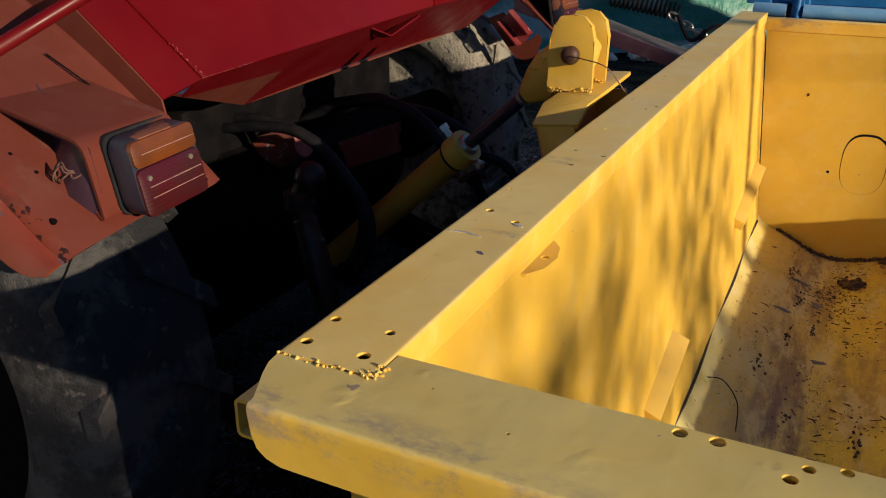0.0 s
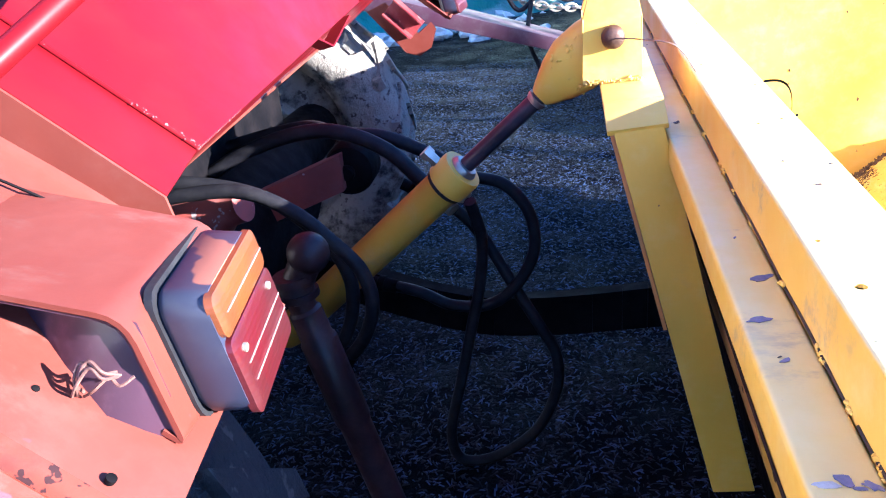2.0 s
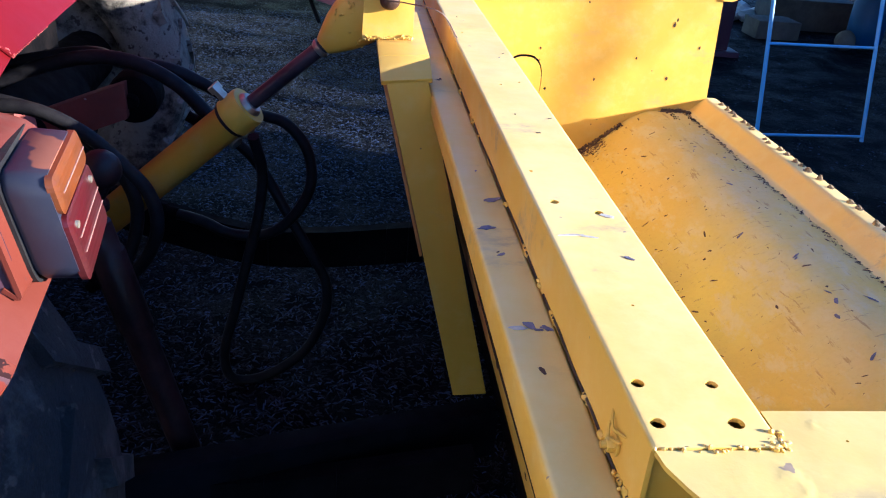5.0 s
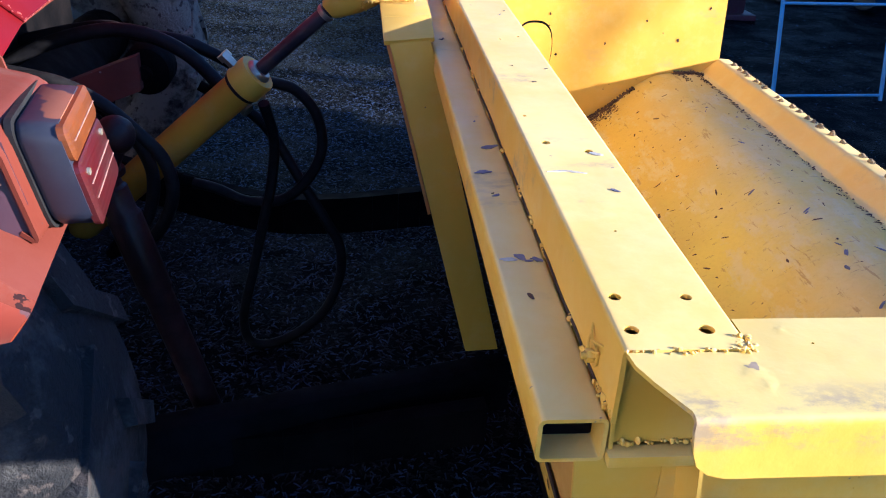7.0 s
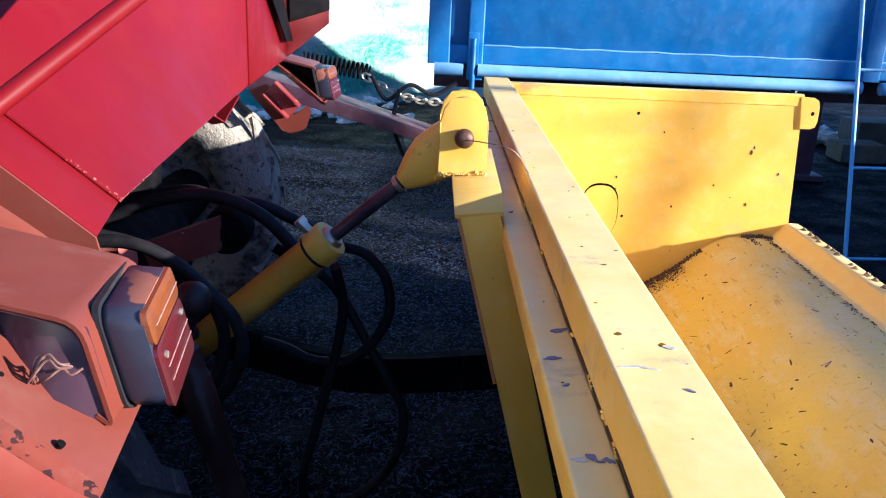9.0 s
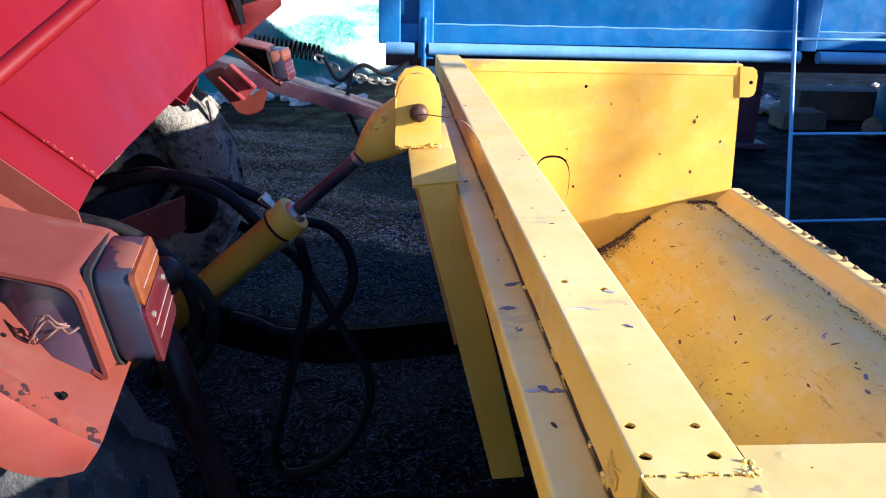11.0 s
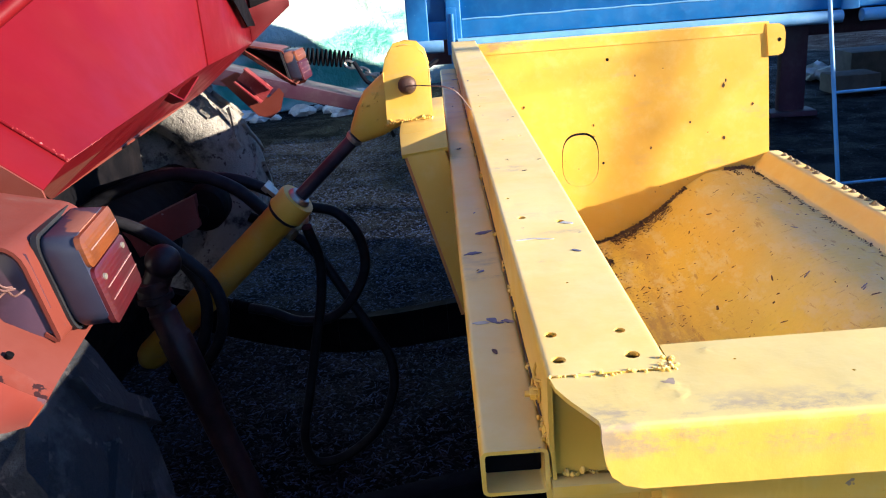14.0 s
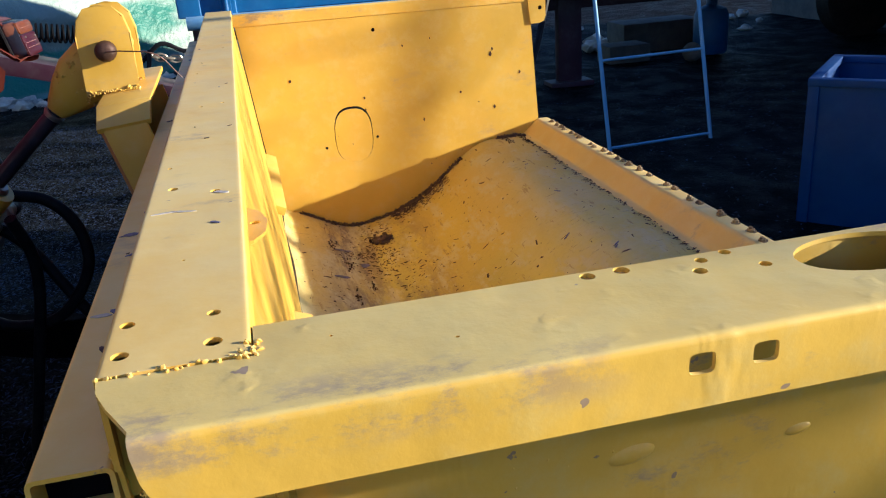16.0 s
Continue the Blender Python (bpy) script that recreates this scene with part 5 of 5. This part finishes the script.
def build_wheel(cx, cz, y0, y1, R, name_label, mat):
    wheel = None
    bm = B()
    mid, half = (y0 + y1) / 2, (y1 - y0) / 2
    sec = [(-0.80, 0.60), (-0.98, 0.68), (-1.0, 0.80), (-0.92, 0.90), (-0.75, 0.955), (-0.3, 0.97), (0.3, 0.97), (0.75, 0.955), (0.92, 0.90), (1.0, 0.80), (0.98, 0.68), (0.80, 0.60)]
    seg = 64
    rings = [[bm.verts.new(skew((cx + R * r * math.cos(2 * math.pi * i / seg), mid + half * s, cz + R * r * math.sin(2 * math.pi * i / seg)))) for s, r in sec] for i in range(seg)]
    for i in range(seg):
        a, b = rings[i], rings[(i + 1) % seg]
        for j in range(len(sec) - 1):
            bm.faces.new((a[j], b[j], b[j + 1], a[j + 1]))
        bm.faces.new((a[-1], b[-1], b[0], a[0]))
    wheel = part("wheel", bm, mat, tractor, name_label, 60)
    lugs = 20
    bm = B()
    for k in range(lugs):
        for sgn in (-1, 1):
            t0 = 2 * math.pi * (k + (0.5 if sgn > 0 else 0)) / lugs
            quad = []
            for s, dt in ((0.04, 0.0), (0.95, -0.20)):
                for w in (-0.045, 0.045):
                    for r in (0.94, 1.0):
                        rr = r if s < 0.5 else r - 0.035
                        t = t0 + dt + w * (1 if r < 0.97 else 0.8)
                        quad.append(bm.verts.new(skew((cx + R * rr * math.cos(t), mid + half * s * sgn, cz + R * rr * math.sin(t)))))
            for q in ((0, 1, 3, 2), (4, 6, 7, 5), (0, 4, 5, 1), (2, 3, 7, 6), (1, 5, 7, 3), (0, 2, 6, 4)):
                bm.faces.new([quad[i] for i in q])
    part("tread", bm, mat, wheel, "worn muddy tread lugs", 30)
    bm = B()
    turned(bm, skew((cx, y0 + 0.03, cz)), (0, 1, 0), [(0.0, 0.08 * R), (0.0, 0.30 * R), (0.03, 0.34 * R), (0.05, 0.57 * R), (0.03, 0.62 * R), (y1 - y0 - 0.06, 0.62 * R), (y1 - y0 - 0.08, 0.5 * R),
                                                      (y1 - y0 - 0.10, 0.08 * R)], 32)
    part("rim", bm, IRON_AND_SHADE if mat == TYRE else mat, wheel, "rusty wheel rim")


build_wheel(-1.05, -0.42, 0.185, 0.50, 0.588, "muddy rear tyre under the mudguard", TYRE)
build_wheel(-1.22, -0.48, 2.50, 2.84, 0.54, "far rear tyre caked with pale dried mud", TYRE_PALE)


def build_linkage():
    # axle and gear housing in the dark under the cab, its unseen body box added to block sky
    bm = B()
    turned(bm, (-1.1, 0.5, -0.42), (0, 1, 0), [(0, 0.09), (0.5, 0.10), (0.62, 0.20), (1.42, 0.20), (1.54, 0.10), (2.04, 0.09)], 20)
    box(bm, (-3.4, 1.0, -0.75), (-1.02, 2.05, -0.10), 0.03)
    part("axle_and_sky_block", bm, IRON_AND_SHADE, tractor, "oily black rear axle housing with an added sky-blocking body")
    # lift arm
    bm = B()
    path = [Vector((-1.16, 1.62, -0.44)), Vector((-0.95, 1.62, -0.352)), Vector((-0.73, 1.62, -0.262))]
    for a, b in zip(path, path[1:]):
        up = Vector((0.1, 0, 0.042))
        slab(bm, [a + Vector((0, -0.02, -0.045)), b + Vector((0, -0.02, -0.045)), b + Vector((0, -0.02, 0.045)), a + Vector((0, -0.02, 0.045))], -0.04, 0.004)
    part("lift_arm", bm, RUST_RED, tractor, "worn red lift arm with bare metal patches")
    bm = B()
    turned(bm, (-0.723, 1.585, -0.268), (0, 1, 0), [(0, 0.030), (0, 0.044), (0.006, 0.058), (0.018, 0.062), (0.085, 0.062), (0.095, 0.05)], 24)
    turned(bm, (-0.723, 1.572, -0.268), (0, 1, 0), [(0, 0.014), (0.004, 0.019), (0.02, 0.019)], 12)
    part("pivot", bm, IRON_AND_SHADE, tractor, "dark round pivot boss")
    bm = B()
    turned(bm, (-1.08, 1.30, -0.30), (0.35, -0.05, 0.12), [(0, 0.05), (0.18, 0.05), (0.20, 0.036), (0.24, 0.036)], 18)
    part("arm_shaft", bm, RUST_RED, tractor)
    # lifting rod with its knuckle
    bm = B()
    for c, r in (((-0.630, 0.97, -0.200), 0.036), ((-0.660, 0.965, -0.262), 0.031)):
        bmesh.ops.create_uvsphere(bm, u_segments=18, v_segments=12, radius=r, matrix=Matrix.Translation(c))
    tube(bm, [(-0.630, 0.97, -0.200), (-0.660, 0.965, -0.262)], 0.027, 12)
    turned(bm, (-0.66, 0.965, -0.235), (0.1, 0, -1), [(0, 0.02), (0, 0.036), (0.012, 0.036), (0.012, 0.03), (0.03, 0.03), (0.03, 0.036), (0.042, 0.036)], 16)
    part("knuckle", bm, GREASE, tractor, "greasy red ball knuckle")
    bm = B()
    path = [(-0.660, 0.968, -0.27), (-0.652, 0.968, -0.30), (-0.650, 0.968, -0.305), (-0.637, 0.968, -0.355), (-0.635, 0.968, -0.36), (-0.595, 0.968, -0.52), (-0.592, 0.968, -0.53), (-0.548, 0.97, -0.703), (-0.503, 0.97, -0.88)]
    tube(bm, path, [0.024, 0.024, 0.029, 0.029, 0.033, 0.033, 0.029, 0.029, 0.029], 14)
    part("lifting_rod", bm, GREASE, tractor, "dark red threaded lifting rod")
    # lower links
    for pts, h in (([(-1.1, 1.95, -0.62), (-0.55, 1.78, -0.705), (-0.30, 1.74, -0.71), (-0.02, 1.70, -0.665), (0.10, 1.70, -0.65)], 0.055), ([(-1.1, 0.95, -0.78), (-0.5, 0.93, -0.88), (0.08, 0.97, -0.84)], 0.05)):
        bm = B()
        sm = smooth_path(pts, 4)
        for a, b in zip(sm, sm[1:]):
            slab(bm, [a + Vector((0, -0.02, -h)), b + Vector((0, -0.02, -h)), b + Vector((0, -0.02, h)), a + Vector((0, -0.02, h))], -0.04)
        part("lower_link", bm, IRON_AND_SHADE, tractor, "black flat lower link bar")


build_linkage()

# ---- trailer behind ----
trailer = thing("trailer", (2.5, 6.5, -1.02), "blue steel farm trailer with ribbed sides and a maroon drawbar", "trailer")
TY = 5.40


def build_trailer():
    rng = random.Random(9)
    bm = B()
    box(bm, (-0.20, TY + 0.03, -0.09), (6.2, TY + 0.07, 0.75), 0.004)
    part("side_board", bm, BLUE, trailer, "blue sheet steel side board")
    bm = B()
    box(bm, (-0.20, TY + 0.07, -0.09), (-0.15, TY + 1.6, 0.75), 0.004)
    part("front_board", bm, BLUE, trailer)
    bm = B()
    box(bm, (6.15, TY + 0.07, -0.09), (6.2, TY + 1.6, 0.75), 0.004)
    part("tail_board", bm, BLUE, trailer)
    bm = B()
    box(bm, (-0.20, TY + 1.6, -0.09), (6.2, TY + 1.64, 0.75), 0.004)
    part("side_board", bm, BLUE, trailer)
    bm = B()
    box(bm, (-0.18, TY + 0.06, -0.12), (6.18, TY + 1.62, -0.09))
    part("bed", bm, BLUE_DARK, trailer)
    for x0, x1 in ((-0.245, -0.10), (0.03, 0.13), (2.78, 2.90), (5.4, 5.5)):
        bm = B()
        bent(bm, fillet([(x0, TY + 0.03), (x0, TY - 0.02), (x1, TY - 0.02), (x1, TY + 0.03)], 0.008), 0.006, -0.30 if x0 == 0.03 else -0.2, 0.78, "z")
        part("post", bm, BLUE, trailer, "folded blue side post")
    bm = B()
    bent(bm, fillet([(TY + 0.03, -0.070), (TY - 0.005, -0.070), (TY - 0.005, -0.190), (TY + 0.03, -0.190)], 0.008), 0.006, 0.13, 6.2, "x")
    bent(bm, fillet([(TY + 0.03, -0.070), (TY - 0.005, -0.070), (TY - 0.005, -0.190), (TY + 0.03, -0.190)], 0.008), 0.006, -0.2, 0.03, "x")
    part("lower_rail", bm, BLUE, trailer, "blue lower side rail")
    # dark panel paints in the shade of the recessed corner
    bm = B()
    box(bm, (-0.098, TY + 0.010, -0.066), (0.028, TY + 0.028, 0.75), 0.002)
    part("recess_shade", bm, BLUE_DARK, trailer, "dark navy panel painting in the shade of a corner recess")
    for x0, x1, z in ((0.14, 2.77, -0.066), (2.91, 5.39, -0.066)):
        part("pale_strip", tube(B(), [(x0 + (x1 - x0) * k / 20, TY - 0.006, z + 0.003 * math.sin(2.3 * k)) for k in range(21)], 0.006, 6), PALE_BLUE, trailer, "pale blue strip along the foot of the side board")
    bm = B()
    tube(bm, [(-0.2, TY - 0.02, -0.235), (0.0, TY - 0.02, -0.235)], 0.045, 14)
    tube(bm, [(0.10, TY - 0.02, -0.235), (2.75, TY - 0.02, -0.245), (2.78, TY - 0.02, -0.245)], 0.045, 14)
    tube(bm, [(2.92, TY - 0.02, -0.245), (6.2, TY - 0.02, -0.25)], 0.045, 14)
    part("side_pipe", bm, PALE_BLUE, trailer, "pale blue scratched pipe along the bed")
    bm = B()
    box(bm, (0.03, TY - 0.045, -0.20), (0.10, TY - 0.02, 0.02), 0.006)
    tube(bm, [(0.065, TY - 0.04, -0.02), (0.065, TY - 0.04, -0.36)], 0.018, 10)
    part("latch", bm, BLUE, trailer, "blue side board latch")
    # chassis, axle stands and wheels in the dark below
    bm = B()
    for y in (TY + 0.5, TY + 1.2):
        box(bm, (-0.2, y, -0.42), (6.0, y + 0.1, -0.12), 0.01)
    for x in (0.2, 2.2, 4.2, 5.8):
        box(bm, (x, TY + 0.1, -0.32), (x + 0.12, TY + 1.5, -0.13))
    part("chassis", bm, MAROON, trailer, "dark maroon chassis beams")
    for x in (1.55, 6.0):
        for y in (TY + 0.25, TY + 1.2):
            bm = B()
            turned(bm, (x, y, -0.60), (0, 1, 0), [(0, 0.2), (0.02, 0.25), (0.0, 0.33), (0.03, 0.41), (0.20, 0.42), (0.24, 0.36), (0.24, 0.2)], 32)
            part("tyre", bm, RUBBER, trailer, "black trailer tyre")
    # parking stand under the bed
    bm = B()
    box(bm, (2.58, TY + 0.48, -0.98), (2.78, TY + 0.56, -0.13), 0.01)
    box(bm, (2.50, TY + 0.42, -1.03), (2.86, TY + 0.62, -0.98), 0.008)
    part("stand", bm, MAROON, trailer, "dark maroon parking stand under the bed")
    # drawbar
    bm = B()
    a, b = Vector((-1.60, 4.98, -0.20)), Vector((0.0, 5.02, -0.657))
    slab(bm, [a + Vector((0, 0, -0.058)), b + Vector((0, 0, -0.036)), b + Vector((0, 0, 0.036)), a + Vector((0, 0, 0.058))], -0.30, 0.008)
    part("drawbar", bm, MAROON, trailer, "maroon channel drawbar with a dusty top")
    bm = B()
    a, b = Vector((-1.05, 5.02, -0.175)), Vector((-0.62, 5.06, -0.245))
    d = (b - a).normalized()
    s = d.orthogonal().normalized()
    t = d.cross(s)
    n = 15
    tube(bm, [a + (b - a) * (i / (n * 12)) + 0.050 * (s * math.cos(2 * math.pi * i / 12) + t * math.sin(2 * math.pi * i / 12)) for i in range(n * 12 + 1)], 0.0075, 6)
    part("coil_spring", bm, IRON_AND_SHADE, trailer, "dark coil spring over the drawbar")
    # chain
    line = smooth_path([(-0.63, 5.0, -0.27), (-0.45, 4.98, -0.36), (-0.28, 5.0, -0.40), (-0.10, 5.05, -0.42)], 8)
    for i in range(0, len(line) - 1, 2):
        c = line[i]
        d = (line[i + 1] - c).normalized()
        s = Vector((0, 0, 1)).cross(d).normalized() if i % 4 else d.cross(Vector((0, 0, 1)).cross(d)).normalized()
        bm = B()
        tube(bm, [c + d * 0.038 * math.cos(2 * math.pi * k / 10) + s * 0.022 * math.sin(2 * math.pi * k / 10) for k in range(11)], 0.008, 6)
        part("chain_link", bm, STEEL, trailer)
    for pts in (((-0.6, 4.96, -0.25), (-0.5, 4.95, -0.40), (-0.35, 4.96, -0.30), (-0.2, 4.98, -0.36), (-0.05, 5.0, -0.28)), ((-0.42, 4.95, -0.33), (-0.45, 4.9, -0.55), (-0.38, 4.9, -0.75))):
        bm = B()
        tube(bm, smooth_path(pts), 0.014, 8)
        part("air_hose", bm, HOSE, trailer)


build_trailer()


def build_ladder():
    lad = thing("pipe_frame", (2.4, 3.85, -1.02), "light blue welded pipe ladder frame standing on the soil", "ladder")
    foot, top = Vector((2.10, 3.83, -1.04)), Vector((2.10, 4.31, 0.76))
    wide = Vector((0.67, 0.05, 0.0))
    for k in (0, 1):
        part("side_pipe", tube(B(), [foot + wide * k, top + wide * k], 0.0115, 10), PALE_BLUE, lad)
    for s in (0.022, 0.29, 0.575, 0.86):
        p = foot.lerp(top, s)
        part("rung", tube(B(), [p, p + wide], 0.0085, 10), PALE_BLUE, lad)


build_ladder()


def build_yard():
    rng = random.Random(31)
    # tarpaulin behind the drawbar
    bm = B()
    nx, nz = 40, 24
    rows = []
    for i in range(nx + 1):
        row = []
        for j in range(nz + 1):
            x, z = -3.9 + 4.6 * i / nx, -1.0 + 2.4 * j / nz
            y = 9.3 + 0.75 * x + 0.25 * noise.noise(Vector((x * 1.3, z * 2.0, 1))) + 0.08 * noise.noise(Vector((x * 5, z * 4, 2))) + 0.25 * (z + 1.0)
            row.append(bm.verts.new((x, y, z)))
        rows.append(row)
    faces = [bm.faces.new((a[j], b[j], b[j + 1], a[j + 1])) for a, b in zip(rows, rows[1:]) for j in range(nz)]
    bmesh.ops.solidify(bm, geom=faces, thickness=0.01)
    tagged(part("tarpaulin", bm, TARP, None, "wrinkled white and mint tarpaulin over a stack", 60), category="tarpaulin")
    # stones and rubble
    spots = [(-2.1 + rng.uniform(-0.5, 1.7), 8.0 + rng.uniform(-0.5, 0.9), rng.choice((0.03, 0.04, 0.05, 0.06, 0.09))) for _ in range(80)]
    spots += [(rng.gauss(3.6, 0.10), rng.gauss(7.6, 0.15), rng.uniform(0.04, 0.10)) for _ in range(9)]
    spots += [(rng.uniform(3.0, 6.5), rng.uniform(7.4, 9.5), rng.uniform(0.03, 0.07)) for _ in range(14)]
    for x, y, r in spots:
        bm = B()
        bmesh.ops.create_icosphere(bm, subdivisions=2, radius=1.0)
        k = rng.uniform(0, 20)
        for v in bm.verts:
            f = 1 + 0.75 * noise.noise(v.co * 1.7 + Vector((k, 0, 0)))
            v.co = Vector((v.co.x * r * f * 1.2, v.co.y * r * f, v.co.z * r * f * 0.75)) + Vector((x, y, -1.02 + r * 0.5))
        tagged(part("stone", bm, STONE, None, "pale broken stone on the soil", 20), category="stone", group="rubble")
    bm = B()
    bmesh.ops.create_icosphere(bm, subdivisions=3, radius=0.085, matrix=Matrix.Translation((4.0, 6.3, -0.93)))
    for v in bm.verts:
        v.co += Vector((0, 0, 0.01)) * noise.noise(v.co * 9)
    tagged(part("ball", bm, CONCRETE, None, "dull grey ball lying on the soil"), category="ball")
    # blocks under the trailer
    for lo, hi in (((3.72, 7.1, -1.02), (4.55, 7.5, -0.74)), ((3.35, 6.6, -1.02), (3.75, 6.9, -0.86))):
        bm = B()
        box(bm, lo, hi, 0.015)
        tagged(part("concrete_block", bm, CONCRETE, None, "grey concrete block under the trailer"), category="block", group="blocks under the trailer")
    bm = B()
    turned(bm, (4.35, 6.6, -1.0), (0, 0, 1), [(0, 0.14), (0.02, 0.155), (0.34, 0.155), (0.40, 0.13), (0.43, 0.05), (0.48, 0.05)], 24)
    tagged(part("canister", bm, BLUE_DARK, None, "blue metal canister standing on the soil"), category="canister")
    # steel bin, standing askew
    bin_ob = thing("steel_bin", (2.9, 2.4, -1.02), "dull blue sheet steel bin standing on the soil", "bin")
    corner, turn = Vector((2.33, 2.42, 0)), Matrix.Rotation(radians(-46), 3, "Z")
    x1, y1, top = 1.0, 0.6, -0.41

    def askew(lo, hi, bevel):
        bm = box(B(), lo, hi, bevel)
        for v in bm.verts:
            v.co = corner + turn @ v.co
        return bm
    for lo, hi in (((0, 0, -1.02), (x1, 0.02, top - 0.03)), ((0, y1 - 0.02, -1.02), (x1, y1, top - 0.03)), ((0, 0.02, -1.02), (0.02, y1 - 0.02, top - 0.03)), ((x1 - 0.02, 0.02, -1.02), (x1, y1 - 0.02, top - 0.03))):
        part("bin_wall", askew(lo, hi, 0.003), BIN_BLUE, bin_ob)
    for lo, hi in (((-0.015, -0.015, top - 0.03), (x1 + 0.015, 0.03, top)), ((-0.015, y1 - 0.03, top - 0.03), (x1 + 0.015, y1 + 0.015, top)), ((-0.015, 0.03, top - 0.03), (0.03, y1 - 0.03, top)),
                   ((x1 - 0.03, 0.03, top - 0.03), (x1 + 0.015, y1 - 0.03, top))):
        part("bin_rim", askew(lo, hi, 0.004), BIN_BLUE, bin_ob)
    part("corner_post", askew((-0.012, -0.012, -1.02), (0.03, 0.0, top - 0.03), 0.002), BIN_BLUE, bin_ob)
    part("bin_floor", askew((0.02, 0.02, -1.0), (x1 - 0.02, y1 - 0.02, -0.98), 0), BLUE_DARK, bin_ob)
    bm = B()
    tube(bm, smooth_path([(2.2, 5.1, -0.25), (2.1, 5.0, -0.5), (1.9, 4.7, -0.8), (1.85, 4.4, -1.0)]), 0.022, 8)
    tagged(part("rubber_hose", bm, HOSE, None, "black rubber hose hanging from the trailer"), category="hose")


build_yard()


# ---- added outside the view: a wall and young trees blocking sun on the sunny side, a bounce wall opposite ----
CROWN_LEAVES, SAPLING_LEAVES = 600, 150


def build_light_shapers():
    rng = random.Random(17)
    # unseen wall added to keep the low sun off the ground
    bm = B()
    box(bm, (6.6, -7.0, -1.04), (6.66, 5.8, 0.50), 0.004)
    box(bm, (6.6, 2.3, 0.50), (6.66, 5.8, 0.70))
    box(bm, (6.6, 5.8, -1.04), (6.66, 9.0, 0.80))
    tagged(part("sun_block_wall", bm, CONCRETE, None, "unseen plain grey wall added to shade the ground"), category="wall", kind="structure")
    # unseen pale wall added to throw sunlight onto the header's shaded sides
    box(bm := B(), (-4.56, -9.0, -1.04), (-4.50, 2.2, 3.2), 0.004)
    tagged(part("bounce_wall", bm, PLASTER, None, "unseen pale plastered wall added to bounce light"), category="wall", kind="structure")
    # unseen trees added for the dapples, crowns placed to suit the shade
    for i in range(22):
        y = -5.2 + 0.42 * i + rng.uniform(-0.30, 0.30)
        x = 10.0 + rng.uniform(-0.7, 0.7)
        short = -3.7 < y < -0.6
        tree = thing("tree", (x, y, -1.02), "unseen low sapling with a thin crown, added for dappled shade" if short else "unseen slender young tree with a high thin crown, added for dappled shade", "tree", "saplings" if short else "young trees")
        lean = Vector((rng.uniform(-0.03, 0.03), rng.uniform(-0.05, 0.05), 1))
        base = Vector((x, y, -1.04))
        h, r = (3.3, 0.022) if short else (rng.uniform(6.0, 7.0), rng.choice((0.03, 0.04, 0.05, 0.075)))
        pts = [base + lean * h * k / 8 + Vector((rng.uniform(-0.04, 0.04), rng.uniform(-0.04, 0.04), 0)) * k * min(1.0, h / 6) for k in range(9)]
        part("trunk", tube(B(), pts, [r * (1 - 0.1 * k) for k in range(9)], 8), BARK, tree)
        bm = B()
        for k in range(12):
            p = base + lean * (rng.uniform(1.9, 3.0) if short else rng.uniform(2.6, h))
            a = rng.uniform(0, 6.3)
            d = Vector((math.cos(a), math.sin(a), rng.uniform(0.3, 1.0))).normalized() * (rng.uniform(0.15, 0.3) if short else rng.uniform(0.3, 0.8))
            tube(bm, [p, p + d * 0.5, p + d], [0.012, 0.008, 0.004], 5)
        part("limbs", bm, BARK, tree)
        bm = B()
        low, tall = (1.38, 0.83 if y < -2.75 else 0.95) if short else (rng.uniform(2.60, 2.76), 3.0)
        # extra leaves where the sun is kept off the near tyre
        for _ in range((1300 if y < -2.75 else SAPLING_LEAVES) if short else CROWN_LEAVES):
            a, q = rng.uniform(0, 6.3), math.sqrt(rng.random())
            c = Vector((x + 0.75 * q * math.cos(a), y + 0.55 * q * math.sin(a), low + (rng.random() ** 1.5) * tall))
            # crowns sheared along the sun so their shade edge stays tight
            c.z += SUN.z / SUN.x * (c.x - 10.0)
            u = Vector((rng.gauss(0, 1), rng.gauss(0, 1), rng.gauss(0, 1))).normalized()
            v = u.orthogonal().normalized() * rng.uniform(0.018, 0.03)
            u = u * rng.uniform(0.035, 0.06)
            bm.faces.new([bm.verts.new(e) for e in (c - u, c + v, c + u, c - v)])
        part("crown", bm, LEAF, tree, "", 180, False)


build_light_shapers()
